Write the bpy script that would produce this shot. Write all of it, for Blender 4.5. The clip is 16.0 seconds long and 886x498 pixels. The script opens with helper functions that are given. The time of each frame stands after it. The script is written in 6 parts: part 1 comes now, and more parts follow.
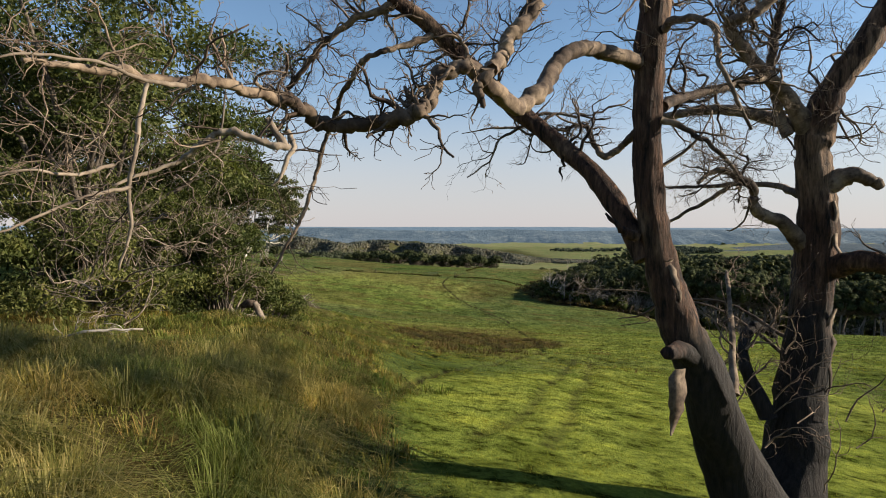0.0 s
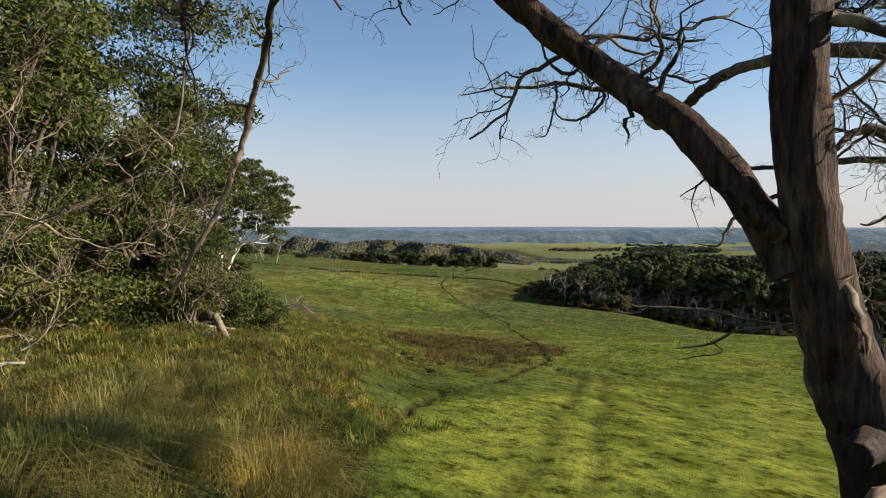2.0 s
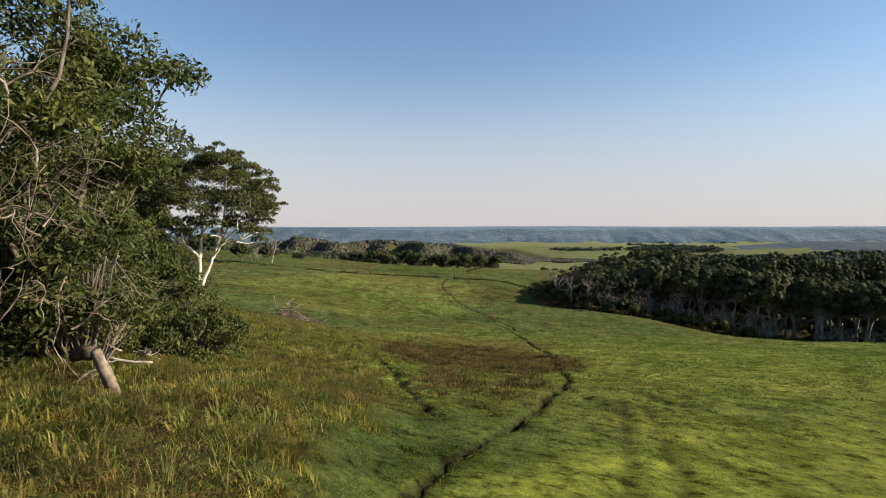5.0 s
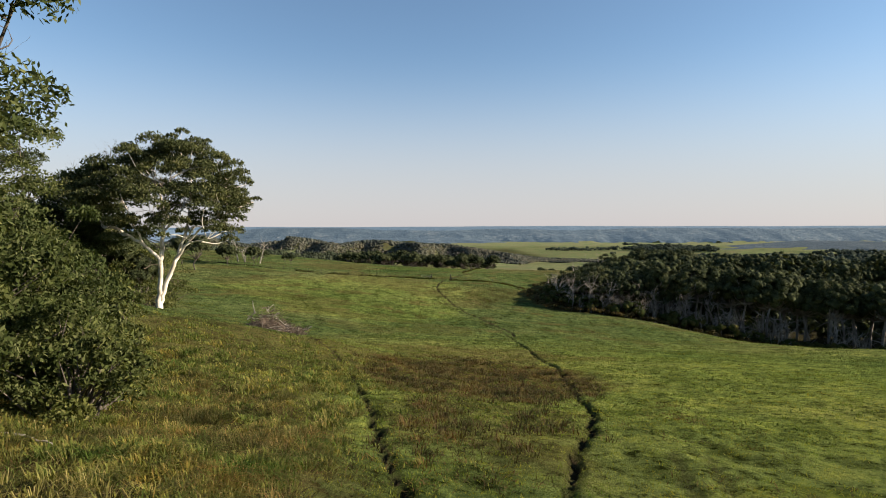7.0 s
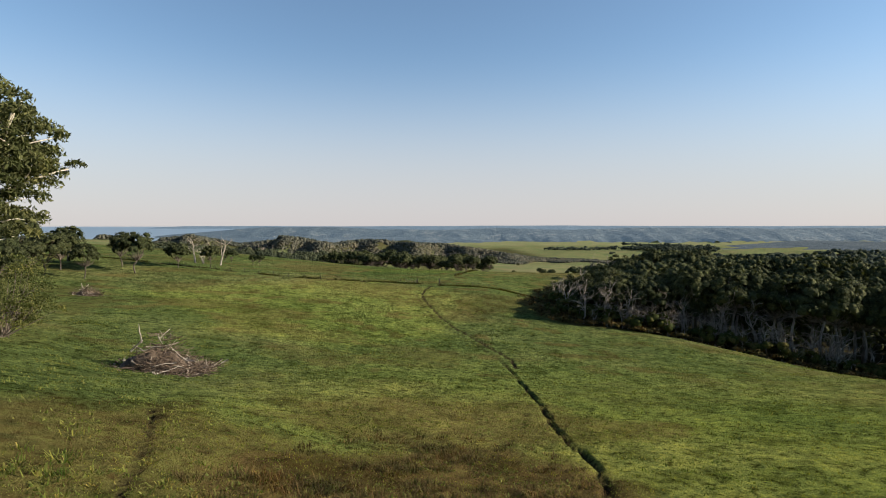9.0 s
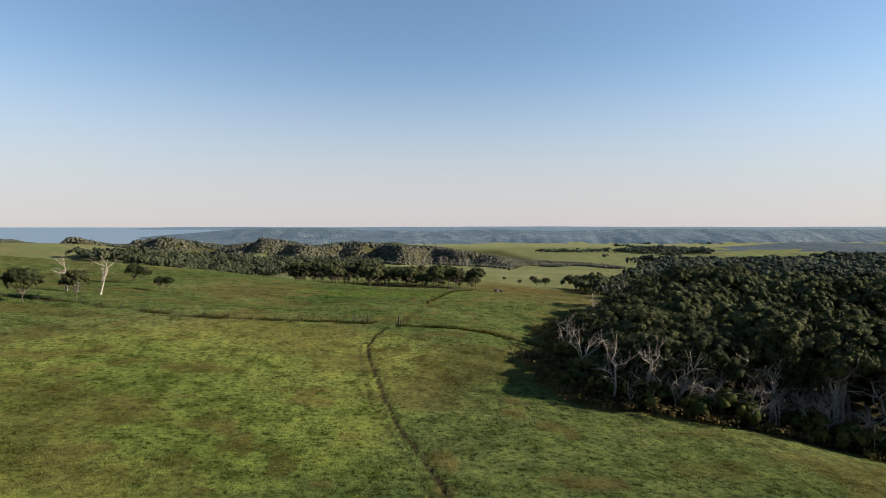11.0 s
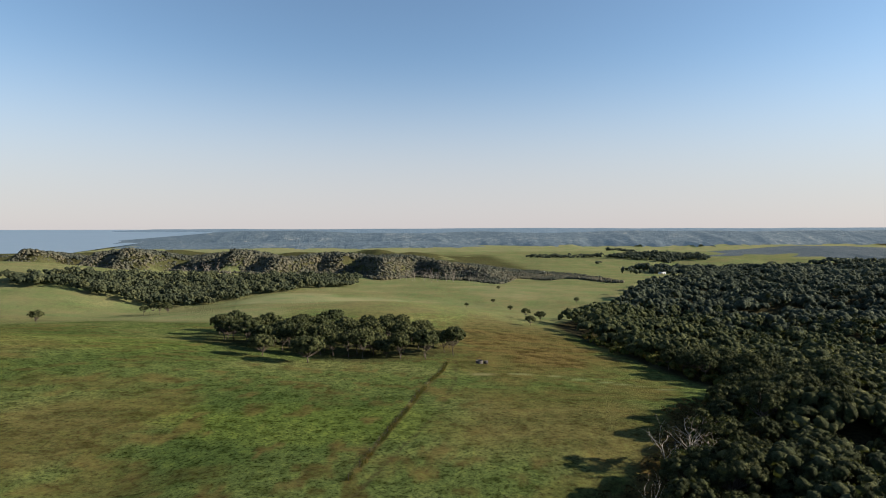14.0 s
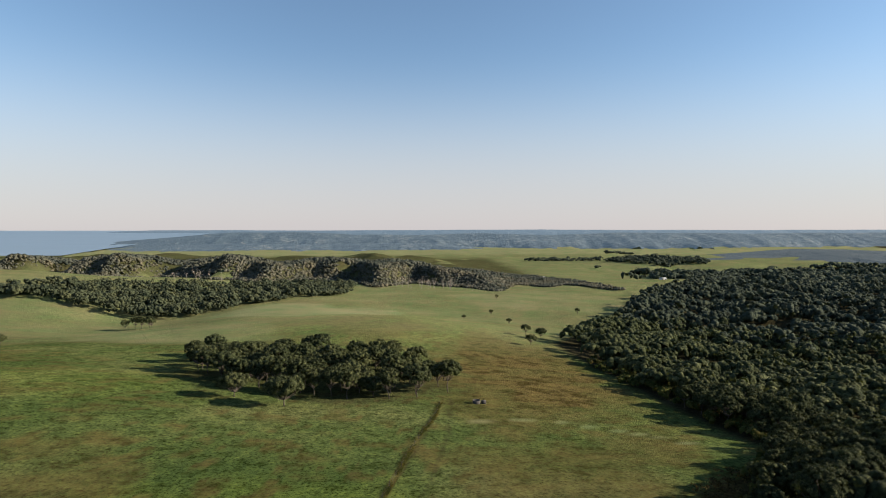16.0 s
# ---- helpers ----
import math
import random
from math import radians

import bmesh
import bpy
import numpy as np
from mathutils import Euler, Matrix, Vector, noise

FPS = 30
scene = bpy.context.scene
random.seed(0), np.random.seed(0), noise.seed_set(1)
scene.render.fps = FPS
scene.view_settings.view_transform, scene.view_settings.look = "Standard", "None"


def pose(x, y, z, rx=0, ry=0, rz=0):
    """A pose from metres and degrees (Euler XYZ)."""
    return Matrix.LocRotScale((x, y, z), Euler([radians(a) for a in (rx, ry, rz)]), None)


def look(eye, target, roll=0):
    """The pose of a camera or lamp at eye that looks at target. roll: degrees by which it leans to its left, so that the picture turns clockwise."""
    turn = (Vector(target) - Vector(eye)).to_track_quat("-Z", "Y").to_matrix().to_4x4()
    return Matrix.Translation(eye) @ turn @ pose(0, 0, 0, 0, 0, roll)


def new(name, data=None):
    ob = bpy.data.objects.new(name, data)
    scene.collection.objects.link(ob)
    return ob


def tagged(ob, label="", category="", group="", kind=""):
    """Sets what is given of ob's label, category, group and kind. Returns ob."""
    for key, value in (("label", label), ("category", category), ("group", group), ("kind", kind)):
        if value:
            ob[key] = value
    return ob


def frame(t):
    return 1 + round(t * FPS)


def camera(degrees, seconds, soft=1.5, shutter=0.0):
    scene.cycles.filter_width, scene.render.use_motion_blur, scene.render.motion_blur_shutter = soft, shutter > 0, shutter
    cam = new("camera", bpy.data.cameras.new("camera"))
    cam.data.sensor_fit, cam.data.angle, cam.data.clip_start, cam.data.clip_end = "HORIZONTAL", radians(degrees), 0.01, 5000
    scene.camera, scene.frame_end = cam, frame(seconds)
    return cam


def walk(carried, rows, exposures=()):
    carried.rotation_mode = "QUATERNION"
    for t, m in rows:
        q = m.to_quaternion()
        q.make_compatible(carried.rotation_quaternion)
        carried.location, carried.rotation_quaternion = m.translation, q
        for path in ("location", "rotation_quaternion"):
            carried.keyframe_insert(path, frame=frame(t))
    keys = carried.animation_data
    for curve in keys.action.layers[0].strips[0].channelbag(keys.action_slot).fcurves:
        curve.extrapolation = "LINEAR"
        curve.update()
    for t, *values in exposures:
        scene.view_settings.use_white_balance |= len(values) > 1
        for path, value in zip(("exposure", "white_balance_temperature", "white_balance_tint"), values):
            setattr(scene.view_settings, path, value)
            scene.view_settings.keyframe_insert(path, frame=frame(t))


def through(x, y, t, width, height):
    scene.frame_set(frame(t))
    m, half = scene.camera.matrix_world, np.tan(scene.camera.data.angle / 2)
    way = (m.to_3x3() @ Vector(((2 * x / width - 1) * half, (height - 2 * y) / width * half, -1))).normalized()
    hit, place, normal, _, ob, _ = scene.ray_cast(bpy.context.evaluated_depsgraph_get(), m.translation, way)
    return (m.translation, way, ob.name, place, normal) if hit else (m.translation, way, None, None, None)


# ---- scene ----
cam = camera(75.0, 16.0, soft=1.0)
PATH = [
    (0, (-1.139, 0.326, 5.893), (-1.139, 2.325, 5.817), 0.2),
    (0.5, (-1.118, 1.136, 5.869), (-1.117, 3.134, 5.793), 0.1),
    (1, (-1.075, 2.023, 5.85), (-1.072, 4.022, 5.773), 0.2),
    (1.5, (-1.046, 2.864, 5.832), (-1.042, 4.863, 5.755), 0.1),
    (2, (-1.04, 3.724, 5.816), (-1.035, 5.722, 5.74), 0.1),
    (2.5, (-1.073, 4.636, 5.768), (-1.068, 6.634, 5.692), 0.0),
    (3, (-1.143, 5.635, 5.711), (-1.138, 7.634, 5.634), -0.0),
    (3.5, (-1.172, 6.52, 5.734), (-1.166, 8.518, 5.657), 0.0),
    (4, (-1.142, 7.52, 5.732), (-1.137, 9.518, 5.655), 0.0),
    (4.2, (-1.08, 7.925, 5.72), (-1.079, 9.923, 5.643), 0.0),
    (6.3, (-1.064, 14.55, 5.406), (-1.051, 16.549, 5.329), -0.0),
    (6.5, (-1.043, 15.207, 5.417), (-1.028, 17.205, 5.34), -0.0),
    (7, (-0.849, 17.29, 5.365), (-0.832, 19.288, 5.288), -0.1),
    (7.5, (-0.629, 19.437, 5.306), (-0.61, 21.436, 5.228), -0.1),
    (8, (-0.222, 22.773, 5.208), (-0.202, 24.771, 5.13), -0.1),
    (8.5, (0.673, 29.584, 4.901), (0.694, 31.582, 4.823), -0.0),
    (9, (1.899, 41.226, 4.594), (1.924, 43.224, 4.515), -0.0),
    (9.2, (2.749, 46.323, 4.485), (2.772, 48.321, 4.407), -0.0),
    (11.3, (9.129, 90.073, 8.305), (9.188, 92.071, 8.228), 0.0),
    (11.5, (10.095, 94.586, 8.979), (10.155, 96.584, 8.902), 0.0),
    (12, (11.972, 105.186, 11.461), (12.039, 107.183, 11.383), 0.1),
    (12.5, (13.214, 116.966, 13.859), (13.285, 118.963, 13.782), 0.1),
    (13, (14.459, 127.726, 16.933), (14.538, 129.723, 16.856), -0.0),
    (13.5, (15.849, 136.123, 19.916), (15.932, 138.119, 19.839), -0.1),
    (14, (17.45, 144.357, 23.459), (17.54, 146.353, 23.381), -0.1),
    (14.5, (18.415, 150.286, 26.201), (18.509, 152.282, 26.123), -0.1),
    (15, (18.94, 154.743, 28.007), (19.034, 156.74, 27.929), -0.1),
    (15.5, (19.427, 158.723, 29.106), (19.521, 160.719, 29.028), -0.0),
    (16, (19.595, 162.567, 30.405), (19.692, 164.563, 30.329), -0.0),
]
walk(cam, [(t, look(e, g, r)) for t, e, g, r in PATH], [(0, 1.15, 6200, 8), (16, 1.15, 6200, 8)])

# ---------------------------------------------------------------- light
SUN_UP, SUN_SIDE = 20.0, -2.0          # degrees above the land, degrees ahead of due right
world = bpy.data.worlds.new("sky")
scene.world = world
world.use_nodes = True
_n = world.node_tree.nodes
_sky = _n.new("ShaderNodeTexSky")
_sky.sky_type, _sky.sun_disc = "NISHITA", False
_sky.sun_elevation, _sky.sun_rotation = radians(SUN_UP), radians(90 - SUN_SIDE)
_sky.altitude, _sky.air_density, _sky.dust_density, _sky.ozone_density = 200, 1.0, 0.35, 1.8
# pale haze low over the horizon
_l = world.node_tree.links
_dir, _sep, _up, _haze = (_n.new("ShaderNodeTexCoord"), _n.new("ShaderNodeSeparateXYZ"), _n.new("ShaderNodeMapRange"), _n.new("ShaderNodeMix"))
_l.new(_dir.outputs["Generated"], _sep.inputs[0])
_l.new(_sep.outputs[2], _up.inputs[0])
_up.interpolation_type = "SMOOTHERSTEP"
for _k, _v in ((1, -0.02), (2, 0.32), (3, 0.85), (4, 0.0)):
    _up.inputs[_k].default_value = _v
_haze.data_type = "RGBA"
_haze.inputs[7].default_value = (4.1, 3.75, 3.85, 1)
_l.new(_up.outputs[0], _haze.inputs[0])
_l.new(_sky.outputs[0], _haze.inputs[6])
_l.new(_haze.outputs[2], _n["Background"].inputs[0])
_n["Background"].inputs[1].default_value = 0.07
_toward = Vector((math.cos(radians(SUN_UP)) * math.cos(radians(SUN_SIDE)),
                  math.cos(radians(SUN_UP)) * math.sin(radians(SUN_SIDE)), math.sin(radians(SUN_UP))))
_lamp = bpy.data.lights.new("sun", "SUN")
_lamp.energy, _lamp.angle, _lamp.color = 5.0, radians(0.6), (1.0, 0.85, 0.66)
new("sun", _lamp).matrix_world = look(_toward * 500, (0, 0, 0))


# ---------------------------------------------------------------- materials
def material(name, rough=0.9):
    m = bpy.data.materials.new(name)
    m.use_nodes = True
    b = m.node_tree.nodes["Principled BSDF"]
    b.inputs["Roughness"].default_value = rough
    b.inputs["Specular IOR Level"].default_value = 0.2
    return m, m.node_tree.nodes, m.node_tree.links, b


def noise_node(m, scale, detail=4.0, rough=0.6, stretch=None, coords="Object"):
    n, l = m.node_tree.nodes, m.node_tree.links
    c = n.new("ShaderNodeTexCoord")
    t = n.new("ShaderNodeTexNoise")
    t.inputs["Scale"].default_value, t.inputs["Detail"].default_value = scale, detail
    t.inputs["Roughness"].default_value = rough
    src = c.outputs[coords]
    if stretch:
        v = n.new("ShaderNodeMapping")
        v.inputs["Scale"].default_value = stretch
        l.new(src, v.inputs[0])
        src = v.outputs[0]
    l.new(src, t.inputs["Vector"])
    return t.outputs["Fac"]


def ramp(m, fac, *stops):
    n, l = m.node_tree.nodes, m.node_tree.links
    r = n.new("ShaderNodeValToRGB")
    e = r.color_ramp.elements
    while len(e) < len(stops):
        e.new(0.5)
    for k, (p, c) in zip(e, stops):
        k.position, k.color = p, ((*c, 1) if len(c) == 3 else c)
    l.new(fac, r.inputs[0])
    return r.outputs[0]


def mix(m, fac, a, b, mode="MIX"):
    n, l = m.node_tree.nodes, m.node_tree.links
    x = n.new("ShaderNodeMix")
    x.data_type, x.blend_type = "RGBA", mode
    for sock, v in ((x.inputs[0], fac), (x.inputs[6], a), (x.inputs[7], b)):
        if isinstance(v, (int, float)):
            sock.default_value = v
        elif isinstance(v, tuple):
            sock.default_value = (*v, 1)
        else:
            l.new(v, sock)
    return x.outputs[2]


def bump(m, fac, strength, dist):
    n, l = m.node_tree.nodes, m.node_tree.links
    b = n.new("ShaderNodeBump")
    b.inputs["Strength"].default_value, b.inputs["Distance"].default_value = strength, dist
    l.new(fac, b.inputs["Height"])
    l.new(b.outputs[0], n["Principled BSDF"].inputs["Normal"])


def attribute(m, name):
    a = m.node_tree.nodes.new("ShaderNodeAttribute")
    a.attribute_name = name
    return a.outputs["Fac"]


def ground_material():
    m, n, l, b = material("pasture", 1.0)
    b.inputs["Specular IOR Level"].default_value = 0.0
    wide = noise_node(m, 0.022, 5, 0.6)
    mid = noise_node(m, 0.35, 5, 0.65)
    fine = noise_node(m, 6.0, 6, 0.7)
    green = ramp(m, wide, (0.35, (0.068, 0.102, 0.032)), (0.5, (0.099, 0.132, 0.045)), (0.64, (0.140, 0.157, 0.062)))
    dark = ramp(m, mid, (0.38, (0.56, 0.56, 0.50)), (0.5, (0.95, 0.95, 0.95)), (0.64, (1.2, 1.14, 1.0)))
    # dark specks paint the small shadows of grass clumps into the turf colour
    tuft_shade = noise_node(m, 1.6, 6, 0.75)
    green = mix(m, 1.0, green, dark, "MULTIPLY")
    green = mix(m, 1.0, green, ramp(m, tuft_shade, (0.37, (0.30, 0.30, 0.27)), (0.46, (0.85, 0.86, 0.85)), (0.56, (1.05, 1.04, 1.0)), (0.7, (1.25, 1.18, 1.0))), "MULTIPLY")
    green = mix(m, 0.8, green, ramp(m, fine, (0.3, (0.5, 0.52, 0.5)), (0.55, (1, 1, 1)), (0.75, (1.25, 1.2, 1.1))), "MULTIPLY")
    brown = ramp(m, noise_node(m, 0.9, 6, 0.7), (0.32, (0.045, 0.034, 0.014)), (0.5, (0.110, 0.076, 0.030)), (0.70, (0.130, 0.122, 0.034)))
    brown = mix(m, 1.0, brown, ramp(m, noise_node(m, 0.13, 5, 0.7), (0.40, (0.5, 0.48, 0.45)), (0.50, (1, 1, 1)), (0.62, (1.3, 1.3, 1.25))), "MULTIPLY")
    grain = noise_node(m, 0.8, 8, 0.8)
    green = mix(m, 1.0, green, ramp(m, grain, (0.36, (0.62, 0.62, 0.58)), (0.5, (1, 1, 1)), (0.62, (1.25, 1.22, 1.1))), "MULTIPLY")
    fresh = mix(m, 1.0, green, (2.9, 2.5, 1.5), "MULTIPLY")
    green = mix(m, attribute(m, "lush"), green, fresh)
    col = mix(m, attribute(m, "rank"), green, brown)
    litter = ramp(m, noise_node(m, 1.4, 5, 0.7), (0.35, (0.022, 0.02, 0.012)), (0.65, (0.06, 0.052, 0.026)))
    col = mix(m, attribute(m, "wood"), col, litter)
    # dry grass tone, also laid over far pasture as painted haze
    dry_and_haze = ramp(m, noise_node(m, 0.03, 5, 0.65), (0.35, (0.165, 0.205, 0.092)), (0.6, (0.250, 0.228, 0.120)))
    col = mix(m, attribute(m, "dry_and_haze"), col, dry_and_haze)
    soil = ramp(m, noise_node(m, 5.0, 5, 0.7), (0.35, (0.018, 0.013, 0.009)), (0.7, (0.06, 0.044, 0.028)))
    col = mix(m, attribute(m, "soil"), col, soil)
    l.new(col, b.inputs["Base Color"])
    bump(m, mix(m, 0.45, noise_node(m, 1.3, 9, 0.8), fine), 1.0, 0.7)
    return m


def leaf_material(name, a, b_, c, through=0.35, patches=None, relief=None):
    """Matt leaves in three tones, leaf by leaf, that let some light through."""
    m, n, l, b = material(name, 0.85)
    b.inputs["Specular IOR Level"].default_value = 0.06
    geo, info = n.new("ShaderNodeNewGeometry"), n.new("ShaderNodeObjectInfo")
    col = ramp(m, geo.outputs["Random Per Island"], (0.0, a), (0.55, b_), (1.0, c))
    tone = ramp(m, info.outputs["Random"], (0.0, (0.78, 0.82, 0.78)), (1.0, (1.18, 1.12, 1.0)))
    col = mix(m, 1.0, col, tone, "MULTIPLY")
    if patches:
        low, high, scale = patches
        col = mix(m, 1.0, col, ramp(m, noise_node(m, scale, 4, 0.65), (0.36, low), (0.5, (1, 1, 1)), (0.64, high)), "MULTIPLY")
    l.new(col, b.inputs["Base Color"])
    if relief:
        bump(m, noise_node(m, relief[0], 6, 0.75), 1.0, relief[1])
    t = n.new("ShaderNodeBsdfTranslucent")
    l.new(mix(m, 1.0, col, (1.0, 1.05, 0.55), "MULTIPLY"), t.inputs[0])
    s = n.new("ShaderNodeMixShader")
    s.inputs[0].default_value = through
    l.new(b.outputs[0], s.inputs[1])
    l.new(t.outputs[0], s.inputs[2])
    l.new(s.outputs[0], n["Material Output"].inputs[0])
    return m


def bark_material(name, a, b_, c, scale=3.0, stretch=(3, 3, 0.5), depth=0.02):
    m, n, l, b = material(name, 0.85)
    f = noise_node(m, scale, 7, 0.65, stretch)
    g = noise_node(m, scale * 0.35, 4, 0.6, (1, 1, 0.6))
    col = mix(m, ramp(m, g, (0.42, (0, 0, 0)), (0.58, (1, 1, 1))), ramp(m, f, (0.3, a), (0.6, b_)), ramp(m, f, (0.35, b_), (0.65, c)))
    l.new(col, b.inputs["Base Color"])
    bump(m, f, 0.8, depth)
    return m


def charred_bark():
    """Grey-brown weathered wood, burnt black up to about a man's height."""
    m, n, l, b = material("charred_bark", 0.85)
    f = noise_node(m, 3.2, 8, 0.7, (4, 4, 0.55))
    patch = noise_node(m, 1.1, 4, 0.6, (1, 1, 0.5))
    old = ramp(m, f, (0.38, (0.008, 0.006, 0.005)), (0.58, (0.075, 0.040, 0.025)), (0.78, (0.22, 0.132, 0.080)))
    pale = ramp(m, f, (0.38, (0.022, 0.014, 0.010)), (0.74, (0.29, 0.188, 0.118)))
    col = mix(m, ramp(m, patch, (0.52, (0, 0, 0)), (0.62, (1, 1, 1))), old, pale)
    geo, sep = n.new("ShaderNodeNewGeometry"), n.new("ShaderNodeSeparateXYZ")
    l.new(geo.outputs["Position"], sep.inputs[0])
    add = n.new("ShaderNodeMath")
    add.operation = "MULTIPLY_ADD"
    l.new(noise_node(m, 1.6, 6, 0.7), add.inputs[0])
    add.inputs[1].default_value = 2.2
    l.new(sep.outputs[2], add.inputs[2])
    span = n.new("ShaderNodeMapRange")
    for k, v in ((1, 5.3), (2, 5.9), (3, 1.0), (4, 0.0)):
        span.inputs[k].default_value = v
    l.new(add.outputs[0], span.inputs[0])
    char = ramp(m, f, (0.35, (0.008, 0.007, 0.007)), (0.75, (0.035, 0.028, 0.024)))
    l.new(mix(m, span.outputs[0], col, char), b.inputs["Base Color"])
    bump(m, f, 1.0, 0.05)
    return m


def plain_material(name, a, b_, scale=4.0, rough=0.8, metal=0.0):
    m, n, l, b = material(name, rough)
    b.inputs["Metallic"].default_value = metal
    f = noise_node(m, scale, 5, 0.65)
    l.new(ramp(m, f, (0.3, a), (0.7, b_)), b.inputs["Base Color"])
    bump(m, f, 0.4, 0.01)
    return m


def blade_material(name, a, b_, c, through=0.4, patches=((0.55, 0.75, 0.6), (1.25, 1.0, 0.8), 0.45)):
    return leaf_material(name, a, b_, c, through, patches)


GROUND = ground_material()
GUM_LEAF = leaf_material("gum_leaf", (0.036, 0.045, 0.021), (0.062, 0.072, 0.034), (0.105, 0.113, 0.058), 0.15, ((0.5, 0.54, 0.52), (1.45, 1.4, 1.25), 0.9), (1.5, 0.9))
CROWN_LEAF = leaf_material("crown_leaf", (0.036, 0.045, 0.018), (0.068, 0.078, 0.034), (0.125, 0.130, 0.066), 0.22, ((0.6, 0.64, 0.6), (1.35, 1.25, 1.05), 0.5))
SHRUB_LEAF = leaf_material("shrub_leaf", (0.036, 0.048, 0.015), (0.075, 0.090, 0.031), (0.140, 0.148, 0.066), 0.3, ((0.65, 0.68, 0.6), (1.35, 1.2, 0.95), 0.4))
# copy of the gum leaf, greyer and bluer: distance haze put into its colour
HAZED_LEAF = leaf_material("hazed_leaf", (0.042, 0.052, 0.038), (0.060, 0.071, 0.051), (0.086, 0.098, 0.070), 0.08, ((0.7, 0.74, 0.76), (1.3, 1.24, 1.1), 0.05), (0.8, 1.6))
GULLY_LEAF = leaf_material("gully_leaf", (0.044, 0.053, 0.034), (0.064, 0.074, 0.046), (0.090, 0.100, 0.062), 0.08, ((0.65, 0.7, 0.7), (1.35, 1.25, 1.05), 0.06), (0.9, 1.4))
# scrub's own grey-olive, lifted to put the haze over the hills into the colour
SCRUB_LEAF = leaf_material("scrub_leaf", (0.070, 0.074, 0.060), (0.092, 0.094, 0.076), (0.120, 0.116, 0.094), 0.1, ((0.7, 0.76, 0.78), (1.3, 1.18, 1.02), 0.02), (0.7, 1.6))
TUSSOCK = blade_material("tussock_blade", (0.125, 0.128, 0.034), (0.245, 0.220, 0.070), (0.440, 0.365, 0.165), 0.35, ((0.5, 0.65, 0.5), (1.25, 1.08, 0.92), 0.5))
BLADE = blade_material("pasture_blade", (0.150, 0.196, 0.028), (0.245, 0.272, 0.044), (0.345, 0.325, 0.076), 0.45)
HERB = blade_material("herb_blade", (0.086, 0.114, 0.028), (0.168, 0.186, 0.046), (0.215, 0.185, 0.066), 0.3, ((0.42, 0.6, 0.42), (1.3, 1.02, 0.82), 0.8))
PASTURE = blade_material("tuft_blade", (0.075, 0.105, 0.026), (0.120, 0.150, 0.042), (0.175, 0.180, 0.060), 0.3, ((0.55, 0.6, 0.5), (1.2, 1.1, 0.9), 0.12))
WEED = blade_material("weed_stalk", (0.062, 0.046, 0.020), (0.115, 0.078, 0.036), (0.130, 0.140, 0.040), 0.25, ((0.5, 0.55, 0.5), (1.35, 1.1, 0.9), 0.5))
SEDGE = blade_material("sedge_blade", (0.060, 0.068, 0.022), (0.140, 0.138, 0.046), (0.255, 0.190, 0.085), 0.35, ((0.45, 0.5, 0.4), (1.4, 1.05, 0.9), 0.35))
BRACKEN = blade_material("bracken_frond", (0.035, 0.028, 0.013), (0.075, 0.055, 0.024), (0.12, 0.09, 0.035), 0.2)
RANK = blade_material("rank_grass", (0.030, 0.040, 0.010), (0.060, 0.066, 0.018), (0.110, 0.095, 0.035), 0.25)
CHARRED = charred_bark()
DEAD = bark_material("dead_bark", (0.014, 0.010, 0.008), (0.066, 0.045, 0.032), (0.26, 0.195, 0.135), 4.0, (2, 2, 2), 0.012)
BLEACHED = bark_material("bleached_wood", (0.13, 0.105, 0.08), (0.28, 0.24, 0.195), (0.46, 0.41, 0.345), 3.0, (3, 3, 0.6), 0.01)
WEATHERED = bark_material("weathered_wood", (0.04, 0.030, 0.022), (0.15, 0.115, 0.085), (0.30, 0.245, 0.185), 5.0, (2, 2, 2), 0.01)
SILVERED = bark_material("silvered_wood", (0.08, 0.065, 0.05), (0.19, 0.16, 0.13), (0.36, 0.31, 0.26), 3.0, (3, 3, 0.6), 0.01)
GUM_BARK = bark_material("gum_bark", (0.34, 0.27, 0.20), (0.62, 0.54, 0.43), (0.74, 0.69, 0.6), 2.0, (2, 2, 0.5), 0.015)
GREY_BARK = bark_material("grey_bark", (0.03, 0.023, 0.017), (0.08, 0.064, 0.05), (0.18, 0.15, 0.122), 3.0, (3, 3, 0.5), 0.03)
BRUSH = bark_material("brushwood", (0.030, 0.022, 0.016), (0.085, 0.061, 0.043), (0.210, 0.160, 0.115), 5.0, (2, 2, 2), 0.01)


# ---------------------------------------------------------------- lie of the land
# along the walk: distance, height on the line x = 0, fall to the left, fall to the right
LAND = [
    (-60, 7.6, 0.00, -0.02), (-20, 5.40, 0.00, -0.02), (5, 2.39, -0.045, -0.129), (20, 0.57, -0.079, -0.12),
    (40, -2.80, -0.128, -0.04), (60, -6.55, -0.243, 0.0), (85, -9.5, -0.151, -0.012), (115, -12.79, -0.125, -0.03),
    (150, -12.8, -0.087, -0.06), (190, -9.56, -0.044, -0.158), (240, -11.35, -0.026, -0.018), (300, -15.07, -0.081, -0.068),
    (380, -21.46, -0.007, -0.078), (500, -27.0, 0.02, -0.10), (650, -42.0, -0.04, -0.03), (900, -49.0, -0.02, -0.02),
    (1300, -64.0, 0.0, -0.012), (1800, -72.0, 0.0, 0.0), (2500, -76.0, 0.0, 0.0), (5400, -90.0, 0.0, 0.0),
]
_ky = np.array([k[0] for k in LAND], float)
_kv = np.array([k[1:] for k in LAND], float)
_kt = np.gradient(_kv, _ky, axis=0)


